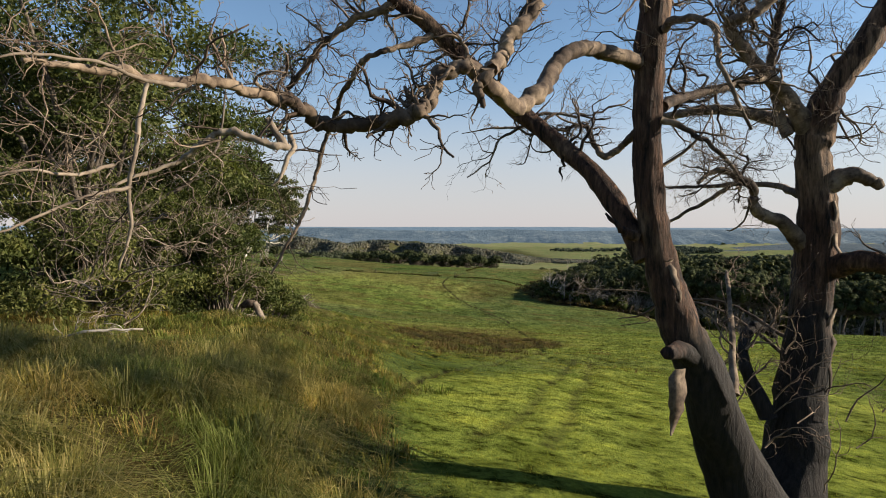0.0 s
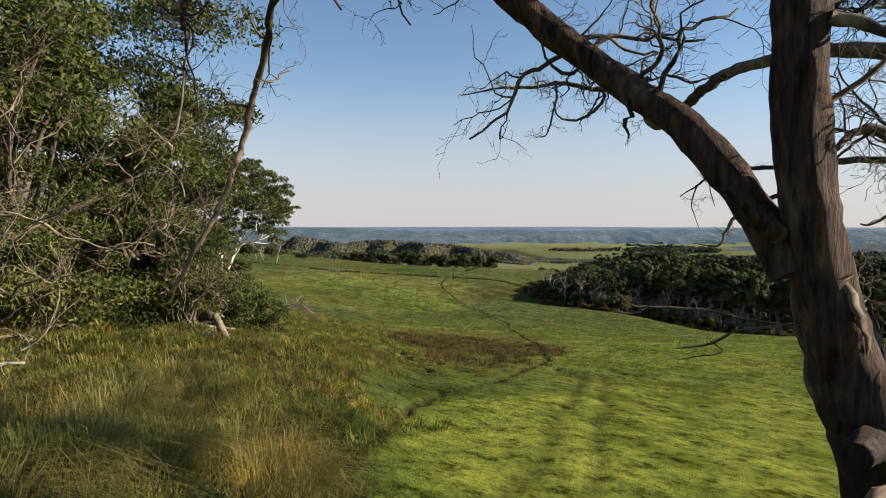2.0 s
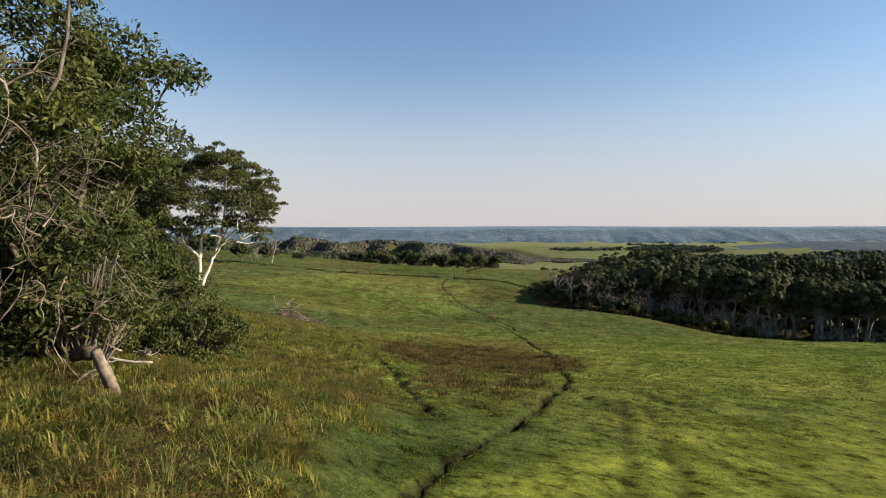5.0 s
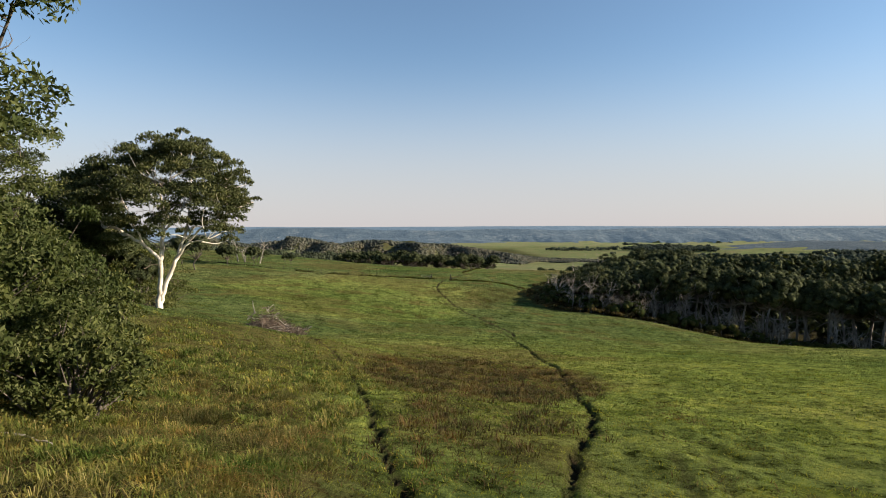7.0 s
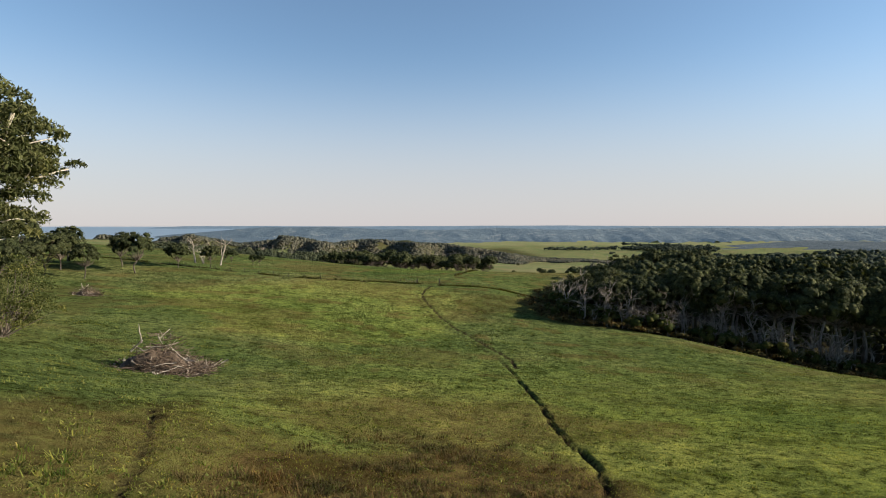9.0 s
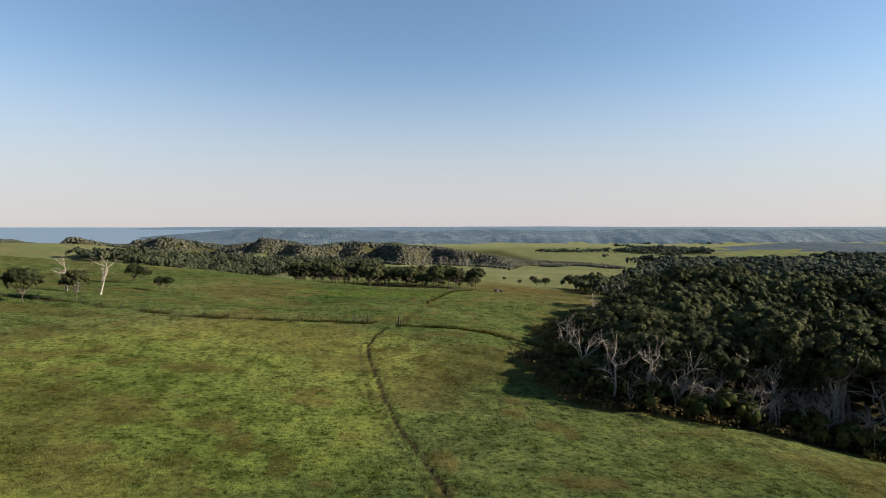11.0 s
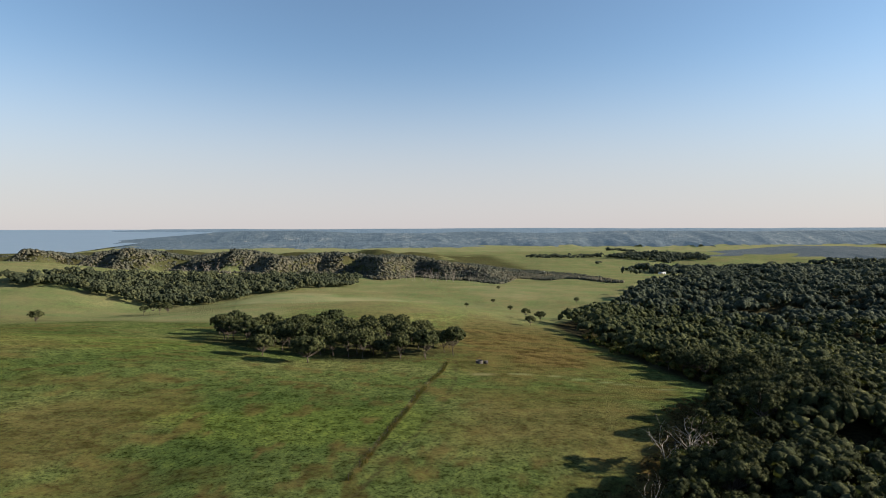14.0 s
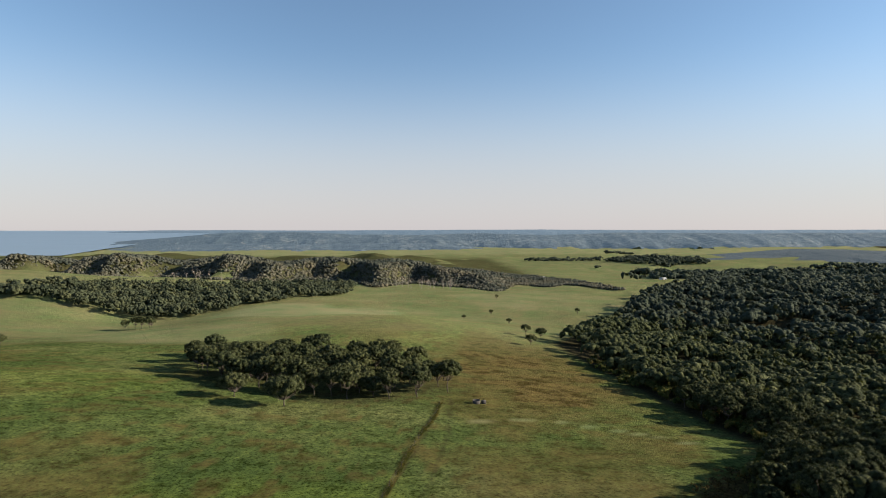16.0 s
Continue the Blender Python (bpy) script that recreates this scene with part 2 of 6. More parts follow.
def smooth(u):
    u = np.clip(u, 0.0, 1.0)
    return u * u * (3 - 2 * u)


def hash2(i, j, s=0):
    h = (i.astype(np.int64) * 374761393 + j.astype(np.int64) * 668265263 + s * 974711) & 0x7FFFFFFF
    h = ((h ^ (h >> 13)) * 1274126177) & 0x7FFFFFFF
    return ((h ^ (h >> 16)) & 0xFFFF) / 65535.0


def vnoise(x, y, s=0):
    """Smooth value noise from 0 to 1, one lump a metre."""
    x, y = np.asarray(x, float), np.asarray(y, float)
    i, j = np.floor(x), np.floor(y)
    u, v = smooth(x - i), smooth(y - j)
    a = hash2(i, j, s) * (1 - u) + hash2(i + 1, j, s) * u
    b = hash2(i, j + 1, s) * (1 - u) + hash2(i + 1, j + 1, s) * u
    return a * (1 - v) + b * v


def fbm(x, y, s=0, octaves=4):
    t, a, n = 0.0, 0.5, 0.0
    for k in range(octaves):
        t = t + a * vnoise(x * 2 ** k, y * 2 ** k, s + k)
        n, a = n + a, a / 2
    return t / n


def base_z(x, y):
    x, y = np.broadcast_arrays(np.asarray(x, float), np.asarray(y, float))
    yy = np.clip(y, _ky[0], _ky[-1])
    i = np.clip(np.searchsorted(_ky, yy, side="right") - 1, 0, len(_ky) - 2)
    h = _ky[i + 1] - _ky[i]
    u = ((yy - _ky[i]) / h)[..., None]
    h = h[..., None]
    v = ((2 * u ** 3 - 3 * u ** 2 + 1) * _kv[i] + (u ** 3 - 2 * u ** 2 + u) * h * _kt[i]
         + (3 * u ** 2 - 2 * u ** 3) * _kv[i + 1] + (u ** 3 - u ** 2) * h * _kt[i + 1])
    reach = 130 + 0.55 * np.maximum(yy, 0)
    xs = reach * np.tanh(x / reach)
    w = 20 + 0.25 * np.maximum(yy, 0)
    xl = np.sqrt(xs * xs + 0.04 * w * w)
    z = v[..., 0] - v[..., 1] * (xl - xs) / 2 + v[..., 2] * (xl + xs) / 2
    # bank with long grass beside the start of the walk
    z = z + 1.25 * smooth((-1.2 - x) / 5.0) * (1 - smooth((y - 20) / 22)) * smooth((y + 40) / 30)

    rough = smooth((-2.2 - x - 0.06 * (y - 14)) / 3.0) * (1 - smooth((y - 45) / 20))
    z = z + rough * (0.64 * (fbm(x / 1.5, y / 1.5, 15, 2) - 0.5) + 0.3 * (fbm(x / 4.5, y / 4.5, 16, 2) - 0.5))

    def hill(cx, cy, sx, sy, top):
        return top * np.exp(-((x - cx) / sx) ** 2 - ((y - cy) / sy) ** 2)

    z = z + hill(-95, 215, 45, 60, 3.0) + hill(-430, 760, 190, 170, 20.0) - hill(-190, 640, 60, 120, 12.0)
    # scrubby hills across the valley, their front cut by gullies
    front = 990 + 46 * np.sin(x / 30 + 1.3 * np.sin(x / 90)) + 24 * np.sin(x / 12.5 + 0.7) - 0.10 * x
    top = 29 + 14 * (fbm(x / 75, y / 75, 19, 3) - 0.5) + 5 * np.sin(x / 26 + y / 90)
    z = z + top * smooth((y - front) / 85) * (1 - smooth((y - 1550) / 600)) * smooth((250 - x) / 330) * smooth((x + 1500) / 700)
    # ridges and hollows under the wood
    deep = smooth((x - np.interp(y, [60, 116, 145, 172, 215, 290, 500, 700, 1300], [150, 66, 40, 34, 48, 100, 112, 225, 640]) - 6) / 40)
    z = z + deep * smooth((y - 120) / 120) * 24 * (fbm(x / 85, y / 60, 29, 3) - 0.65)
    # gully that the wood runs down into
    z = z - 7.5 * smooth((x - np.interp(y, [85, 116, 130, 145, 172, 200, 240], [62, 46, 39, 35, 28, 36, 59])) / 58) * smooth((y - 80) / 40) * (1 - smooth((y - 190) / 50)) * (1 - smooth((x - 110) / 90))
    z = z + hill(-330, 1000, 200, 120, 5.0) + hill(0, 555, 70, 60, 4.0) - hill(110, 655, 110, 90, 4.5)
    z = z + hill(17, 178, 14, 16, 1.6) - hill(-26, 222, 14, 14, 2.0) - hill(-25, 95, 13, 14, 1.6)
    # pasture hill beyond the valley floor, and the wooded rise beside it
    z = z + hill(1050, 1650, 330, 230, 7.0) + hill(1700, 2050, 560, 280, 12.0) + hill(560, 2500, 420, 260, 9.0) + hill(700, 1760, 130, 110, 13.0) + hill(-150, 400, 60, 60, 5.0)
    z = z + (fbm(x / 130, y / 130, 5, 3) - 0.5) * 9 * smooth((np.hypot(x, y) - 500) / 900)
    z = z + (fbm(x / 16, y / 16, 9, 3) - 0.5) * 0.55 * smooth((y - 18) / 60)
    z = z - hill(-22, 318, 34, 26, 1.5) + (fbm(x / 0.75, y / 0.75, 13, 2) - 0.5) * (0.08 + 0.15 * smooth((y - 26) / 14) * (1 - smooth((y - 110) / 40)))
    return z + (fbm(x / 2.2, y / 2.2, 11, 3) - 0.5) * (0.22 - 0.09 * (x > -1) * (1 - smooth((y - 22) / 14)))


# cattle tracks worn into the turf: half width, depth, line
TRACKS = [
    (0.12, 0.27, [(1.2, 28.5), (1.9, 30.6), (2.8, 32.4), (3.7, 36.2), (5.2, 40.2), (6.9, 46), (7.5, 51.1), (8.6, 58), (9.3, 65),
                  (10.1, 70.3), (9.7, 75.5), (10.3, 89.0), (10.5, 111.6)]),
    (0.20, 0.17, [(11.6, 110), (11.9, 117), (9.0, 130), (5.5, 141), (3.2, 150), (1.6, 158), (-0.5, 167), (-1.2, 172), (-0.6, 179), (1.0, 186)]),
    (0.14, 0.09, [(10.2, 110), (10.4, 117), (7.4, 130), (4.0, 141), (1.6, 150), (-0.2, 158), (-1.9, 167), (-2.6, 173)]),
    (0.11, 0.24, [(-1.4, 29.4), (-1.6, 30.1), (-2.2, 33.0), (-2.8, 36.1), (-3.8, 42.0), (-6.3, 52.8), (-8.7, 60.6), (-9.9, 64.1), (-11.9, 69.1), (-13.4, 73)]),
    (0.12, 0.10, [(-13.4, 73), (-15.0, 77), (-19, 88)]),
    (0.20, 0.06, [(-128, 600), (-100, 588), (-62, 560), (-20, 548)]),
    (0.11, 0.20, [(-2.9, 13.2), (-2.5, 15.7), (-2.3, 17.7), (-1.6, 20.9), (-0.4, 25.1), (0.5, 27.0), (1.2, 28.5)]),
    (0.17, 0.06, [(-0.4, 12.5), (1.0, 15.4), (2.3, 20.4), (3.7, 24.8), (5.2, 29.7), (7.4, 37)]),
    (0.17, 0.06, [(1.2, 12.5), (2.4, 15.8), (3.7, 20.8), (5.1, 25.1), (6.5, 30.1), (8.6, 37)]),
    (0.28, 0.10, [(4, 186), (3, 192), (6, 208), (12, 226), (17, 240), (21.8, 256), (27, 290), (30, 330)]),
    (0.22, 0.08, [(9, 226), (12, 240), (17, 262), (22, 290), (24.4, 306)]),
]
FENCE = [(-130, 196), (-90, 192), (-50.7, 188.5), (-33, 184.5), (-17, 186.5), (-2.6, 188.6)]
FENCE_EAST = [(3.2, 187.6), (13.4, 187.0), (26, 184), (42, 176)]
OLD_LINE = [(28, 302), (54, 309), (72, 300), (88, 284)]
CROSS_FENCE = [(8.0, 222), (14.7, 252), (21, 290), (24.8, 308), (26.5, 322)]


def line_distance(x, y, line):
    """Distance from points to a broken line."""
    d = np.full(np.shape(x), 1e9)
    for (ax, ay), (bx, by) in zip(line, line[1:]):
        u = np.clip(((x - ax) * (bx - ax) + (y - ay) * (by - ay)) / ((bx - ax) ** 2 + (by - ay) ** 2), 0, 1)
        d = np.minimum(d, np.hypot(x - ax - u * (bx - ax), y - ay - u * (by - ay)))
    return d


def worn(x, y):
    """How far the turf is worn away (0 to 1) and how deep."""
    bare, deep = np.zeros(np.shape(x)), np.zeros(np.shape(x))
    wob = (vnoise(x * 1.1, y * 1.1, 21) - 0.5)
    for half, depth, line in TRACKS:
        d = line_distance(x + wob * 0.35, y, line)
        h = half * (0.7 + 0.6 * vnoise(x * 0.7, y * 0.7, 33))
        f = smooth(1.35 - d / h * 0.75)
        deep = np.maximum(deep, depth * f)
        bare = np.maximum(bare, f * (1.0 if depth > 0.15 else 0.45 if depth > 0.045 else 0.25))
    for line in (FENCE, FENCE_EAST):
        f = smooth(1.4 - line_distance(x + wob, y + 2 * wob, line) / 0.8)
        bare, deep = np.maximum(bare, f * smooth(vnoise(x / 6, y / 6, 41) * 2.5)), np.maximum(deep, 0.25 * f)
    return bare, deep


def ground_z(x, y):
    return base_z(x, y) - worn(np.asarray(x, float), np.asarray(y, float))[1]


def gz(x, y):
    return float(ground_z(np.array([x], float), np.array([y], float))[0])


# edge of the wood on the right of the walk, distance by distance
WOOD_EDGE = [(60, 190), (100, 165), (120, 142), (130, 118), (138, 96), (143, 76), (146, 64), (148, 53), (150, 42), (152, 33), (160, 29), (172, 28), (182, 31), (196, 35), (215, 46), (240, 64),
             (250, 71), (277, 91), (290, 99), (365, 97), (450, 97), (490, 100), (530, 118), (600, 160), (700, 215), (900, 330), (1100, 480), (1300, 610), (1480, 720), (1600, 2600)]


def in_wood(x, y):
    e = np.interp(y, [k[0] for k in WOOD_EDGE], [k[1] for k in WOOD_EDGE])
    return x - e - 5 * (vnoise(x / 9, y / 9, 51) - 0.5)


# ---------------------------------------------------------------- mesh helpers
class Buf:
    """Collects points and faces of one mesh."""

    def __init__(self):
        self.v, self.q, self.t, self.n = [], [], [], 0

    def add(self, v, quads=None, tris=None):
        v = np.asarray(v, np.float32).reshape(-1, 3)
        if quads is not None and len(quads):
            self.q.append(np.asarray(quads, np.int64) + self.n)
        if tris is not None and len(tris):
            self.t.append(np.asarray(tris, np.int64) + self.n)
        self.v.append(v)
        self.n += len(v)

    def mesh(self, name, mat, flat=False):
        me = bpy.data.meshes.new(name)
        v = np.concatenate(self.v)
        q = np.concatenate(self.q) if self.q else np.zeros((0, 4), np.int64)
        t = np.concatenate(self.t) if self.t else np.zeros((0, 3), np.int64)
        me.vertices.add(len(v))
        me.vertices.foreach_set("co", v.ravel())
        me.loops.add(q.size + t.size)
        me.loops.foreach_set("vertex_index", np.concatenate([q.ravel(), t.ravel()]).astype(np.int32))
        me.polygons.add(len(q) + len(t))
        start = np.concatenate([np.arange(len(q)) * 4, q.size + np.arange(len(t)) * 3]).astype(np.int32)
        me.polygons.foreach_set("loop_start", start)
        me.polygons.foreach_set("use_smooth", np.full(len(start), not flat))
        me.update(calc_edges=True)
        me.materials.append(mat)
        return me


def part(name, buf, mat, parent, label="", flat=False):
    ob = new(name, buf.mesh(name, mat, flat))
    ob.parent = parent
    return tagged(ob, label)


def thing(name, where, label, category, group="", kind="", turn=0.0, size=1.0):
    ob = new(name)
    ob.matrix_basis = Matrix.LocRotScale(where, Euler((0, 0, turn)), (size, size, size))
    return tagged(ob, label, category, group, kind)


def rounded(nodes, steps=4):
    """A smooth line through nodes of any width (Catmull-Rom)."""
    p = np.asarray(nodes, float)
    p = np.vstack([2 * p[0] - p[1], p, 2 * p[-1] - p[-2]])
    out = []
    for k in range(1, len(p) - 2):
        for u in np.arange(steps) / steps:
            out.append(0.5 * (2 * p[k] + (p[k + 1] - p[k - 1]) * u + (2 * p[k - 1] - 5 * p[k] + 4 * p[k + 1] - p[k + 2]) * u * u
                              + (3 * p[k] - p[k - 1] - 3 * p[k + 1] + p[k + 2]) * u ** 3))
    out.append(p[-2])
    return np.array(out)


def tube(buf, pts, radii, sides=6, rough=0.0, seed=0, flute=0):
    pts, radii = np.asarray(pts, float), np.asarray(radii, float)
    t = np.gradient(pts, axis=0)
    t /= np.linalg.norm(t, axis=1, keepdims=True) + 1e-9
    up = np.array([0.0, 0.0, 1.0]) if abs(t[:, 2]).mean() < 0.8 else np.array([1.0, 0.0, 0.0])
    a = np.cross(t, up)
    a /= np.linalg.norm(a, axis=1, keepdims=True) + 1e-9
    b = np.cross(t, a)
    ang = np.arange(sides) * 2 * math.pi / sides
    r = np.repeat(radii[:, None], sides, 1)
    if rough:
        i, j = np.meshgrid(np.arange(sides), np.arange(len(pts)))
        r = r * (1 + rough * (vnoise(i * 0.9 + seed, j * 0.45, seed) - 0.5) * 2)
    if flute:
        r = r * (1 + flute * np.sin(ang * 5 + np.arange(len(pts))[:, None] * 0.15))
    v = pts[:, None] + r[..., None] * (np.cos(ang)[None, :, None] * a[:, None] + np.sin(ang)[None, :, None] * b[:, None])
    i, j = np.meshgrid(np.arange(len(pts) - 1), np.arange(sides), indexing="ij")
    k = (j + 1) % sides
    q = np.stack([i * sides + j, i * sides + k, (i + 1) * sides + k, (i + 1) * sides + j], -1).reshape(-1, 4)
    n = len(pts) * sides
    v = np.vstack([v.reshape(-1, 3), pts[0], pts[-1]])
    j = np.arange(sides)
    caps = np.vstack([np.stack([j, np.full(sides, n), (j + 1) % sides], 1)[:, ::-1],
                      np.stack([n - sides + j, n - sides + (j + 1) % sides, np.full(sides, n + 1)], 1)])
    buf.add(v, q, caps)


def unit(rng, n):
    d = rng.normal(size=(n, 3))
    return d / (np.linalg.norm(d, axis=1, keepdims=True) + 1e-9)


def leaves(buf, rng, centres, length, width, droop=0.3, facing=None, tight=0.6):
    """Pointed leaves, one at each centre; facing: the way each lies towards, more or less."""
    n = len(centres)
    d = unit(rng, n)
    d[:, 2] -= droop
    d /= np.linalg.norm(d, axis=1, keepdims=True) + 1e-9
    if facing is None:
        s = np.cross(d, unit(rng, n))
    else:
        nn = facing + tight * unit(rng, n)
        nn /= np.linalg.norm(nn, axis=1, keepdims=True) + 1e-9
        d = np.cross(nn, d)
        d /= np.linalg.norm(d, axis=1, keepdims=True) + 1e-9
        s = np.cross(d, nn)
    s /= np.linalg.norm(s, axis=1, keepdims=True) + 1e-9
    k = rng.uniform(0.65, 1.35, (n, 1))
    L, W = length * k / 2, width * k / 2
    v = np.stack([centres - d * L, centres + s * W - d * L * 0.1, centres + d * L, centres - s * W - d * L * 0.1], 1)
    buf.add(v.reshape(-1, 3), np.arange(4 * n).reshape(n, 4))


def wander(rng, p, d, length, steps, crook=0.25, lift=0.0):
    pts, step = [np.asarray(p, float)], length / steps
    d = np.asarray(d, float)
    for _ in range(steps):
        d = d + crook * rng.normal(size=3) + np.array([0, 0, lift])
        d /= np.linalg.norm(d)
        pts.append(pts[-1] + d * step)
    return np.array(pts)


def twigs(buf, rng, p, d, length, r, level, crook=0.32, lift=0.02, sides=4):
    """A bare crooked branch that forks again and again."""
    steps = max(4, int(5 + level * 2))
    line = wander(rng, p, d, length, steps, crook, lift)
    tube(buf, line, np.linspace(r, max(r * 0.35, 0.0025), len(line)), sides if level > 1 else 3)
    if level <= 0:
        return
    for k in range(rng.integers(3, 5)):
        i = rng.integers(1, len(line) - 1)
        dd = line[i + 1] - line[i]
        dd = dd / np.linalg.norm(dd) + 0.9 * unit(rng, 1)[0]
        twigs(buf, rng, line[i], dd / np.linalg.norm(dd), length * rng.uniform(0.4, 0.68), r * (1 - i / len(line) * 0.6) * 0.55, level - 1, crook, lift, sides)


# ---------------------------------------------------------------- ground
def ground_lines():
    x = [0.0]
    while x[-1] < 5600:
        d = x[-1]
        x.append(d + (0.24 if d < 12 else min(0.24 + (d - 12) * 0.06, 70)))
    x = np.array(x)
    x = np.concatenate([-x[:0:-1], x])
    y = [-70.0]
    while y[-1] < 5000:
        d = y[-1]
        y.append(d + (3.0 if d < 2 else 0.26 if d < 60 else 0.6 if d < 115 else 1.3 if d < 200 else min(1.3 + (d - 200) * 0.016, 50)))
    return x, np.array(y)


def build_ground():
    xs, ys = ground_lines()
    X, Y = np.meshgrid(xs, ys)
    bare, deep = worn(X, Y)
    Z = base_z(X, Y) - deep
    buf = Buf()
    ny, nx = X.shape
    i, j = np.meshgrid(np.arange(ny - 1), np.arange(nx - 1), indexing="ij")
    q = np.stack([i * nx + j, i * nx + j + 1, (i + 1) * nx + j + 1, (i + 1) * nx + j], -1).reshape(-1, 4)
    buf.add(np.stack([X, Y, Z], -1).reshape(-1, 3), q)
    me = buf.mesh("ground", GROUND)

    def blob(cx, cy, sx, sy, s=0):
        r = np.hypot((X - cx) / sx, (Y - cy) / sy) + (fbm(X / sx * 1.6, Y / sy * 1.6, 60 + s, 4) - 0.5) * 1.1
        return smooth((1.15 - r) / 0.45)

    rank = np.maximum.reduce([
        0.95 * blob(2, 62, 9.0, 13, 1), 0.35 * blob(1, 42, 5.0, 9, 2), 0.75 * blob(-9, 30, 7, 16, 3), 0.85 * blob(-8.5, 11, 6.0, 12, 13), 0.6 * blob(-12, 54, 10, 18, 4),
        0.55 * blob(2, 80, 14, 7, 5), 0.9 * blob(62, 400, 30, 110, 6) * smooth((fbm(X / 22, Y / 9, 67, 4) - 0.40) / 0.12), 0.7 * blob(62, 410, 28, 100, 6), 0.55 * blob(48, 330, 22, 40, 7), 0.9 * blob(36, 172, 12, 11, 8),
        0.45 * blob(45, 255, 22, 32, 9), 0.5 * blob(-40, 245, 16, 26, 10), 0.4 * smooth((fbm(X / 13, Y / 9, 71, 5) - 0.55) / 0.12) * smooth((Y - 60) / 80), 0.6 * smooth((fbm(X / 4.5, Y / 4.5, 73, 3) - 0.62) / 0.08) * smooth((Y - 70) / 60),
        0.6 * smooth((fbm(X / 55, Y / 40, 83, 4) - 0.54) / 0.08) * smooth((Y - 420) / 60) * (1 - smooth((Y - 900) / 80))])
    rank = np.maximum(rank, 0.95 * smooth((6 - np.abs(in_wood(X, Y) + 2)) / 4) * (Y > 100) * (Y < 260))
    rank = np.maximum(rank, 0.7 * smooth(1.5 - line_distance(X, Y, CROSS_FENCE) / 0.6))
    wood = smooth(in_wood(X, Y) / 4 + 0.5) * (Y > 60)
    wood = np.maximum(wood, blob(-18, 360, 46, 40, 12) * 0.6 * (Y > 318))
    scrub = smooth((Y - 975 - 46 * np.sin(X / 30 + 1.3 * np.sin(X / 90)) - 24 * np.sin(X / 12.5 + 0.7) + 0.10 * X) / 15) * (1 - smooth((Y - 1900) / 300)) * smooth((290 - X) / 60) * smooth((fbm(X / 90, Y / 90, 81, 3) - 0.22) / 0.1)
    # dry patches, plus paling from Y 400 on that puts distance haze into colour
    dry_and_haze = np.maximum.reduce([0.9 * blob(-75, 640, 80, 70, 21), 0.55 * blob(-110, 500, 70, 60, 23), 0.5 * blob(20, 650, 70, 80, 22), 0.6 * blob(180, 800, 130, 120, 24), 0.45 * smooth((Y - 400) / 150),
                           smooth((Y - 2100) / 300) * 0.8,
                           0.6 * smooth(1.5 - line_distance(X, Y, OLD_LINE) / 0.7)])
    dry_and_haze = dry_and_haze * (1 - wood) * (1 - 0.9 * scrub) * (0.72 + 0.5 * fbm(X / 40, Y / 25, 87, 4))
    wood = np.maximum(wood, 0.72 * scrub)
    lush = np.maximum.reduce([0.95 * blob(4.5, 13, 7.5, 14, 31), 0.7 * blob(13, 22, 13, 16, 36), 0.3 * smooth((Y - 24) / 16) * (1 - smooth((Y - 75) / 60)) * smooth((X + 22) / 20), 0.42 * blob(24, 60, 22, 30, 32), 0.3 * blob(-20, 150, 30, 30, 37), 0.22 * blob(-5, 248, 26, 12, 33), 0.12 * blob(-80, 330, 40, 30, 34), 0.15 * blob(-6, 560, 90, 120, 35)])
    for name, val in (("lush", lush), ("soil", np.clip(bare, 0, 1)), ("rank", rank), ("wood", wood), ("dry_and_haze", dry_and_haze)):
        a = me.attributes.new(name, "FLOAT", "POINT")
        a.data.foreach_set("value", np.clip(val, 0, 1).astype(np.float32).ravel())
    return tagged(new("ground", me), "rolling green pasture with worn cattle tracks and brown weedy patches", "ground", kind="structure")


build_ground()


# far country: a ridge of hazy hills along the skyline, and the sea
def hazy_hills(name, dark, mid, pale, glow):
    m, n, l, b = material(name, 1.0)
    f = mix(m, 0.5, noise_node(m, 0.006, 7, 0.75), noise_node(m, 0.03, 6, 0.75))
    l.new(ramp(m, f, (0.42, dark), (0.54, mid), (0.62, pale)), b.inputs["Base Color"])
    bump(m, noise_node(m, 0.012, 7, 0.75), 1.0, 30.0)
    # haze put into the material: blue emission over bluish grey base colours
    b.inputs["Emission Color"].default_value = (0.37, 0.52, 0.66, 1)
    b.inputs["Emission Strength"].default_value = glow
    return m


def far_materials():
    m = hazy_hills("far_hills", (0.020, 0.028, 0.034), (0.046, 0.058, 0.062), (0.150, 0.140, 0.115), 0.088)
    m2, n, l, b2 = material("sea_water", 0.35)
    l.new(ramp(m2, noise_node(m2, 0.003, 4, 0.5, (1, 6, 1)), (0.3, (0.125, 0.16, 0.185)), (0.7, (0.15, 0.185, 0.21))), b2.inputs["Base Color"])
    # faint blue emission and greyed base put distance haze into the water's colour
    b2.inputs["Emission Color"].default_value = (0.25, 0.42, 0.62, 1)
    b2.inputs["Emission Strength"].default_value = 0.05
    return m, m2


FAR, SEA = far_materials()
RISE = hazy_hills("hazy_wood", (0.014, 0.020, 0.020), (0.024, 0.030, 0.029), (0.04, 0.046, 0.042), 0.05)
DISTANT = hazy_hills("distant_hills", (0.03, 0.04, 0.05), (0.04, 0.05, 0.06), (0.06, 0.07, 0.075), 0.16)


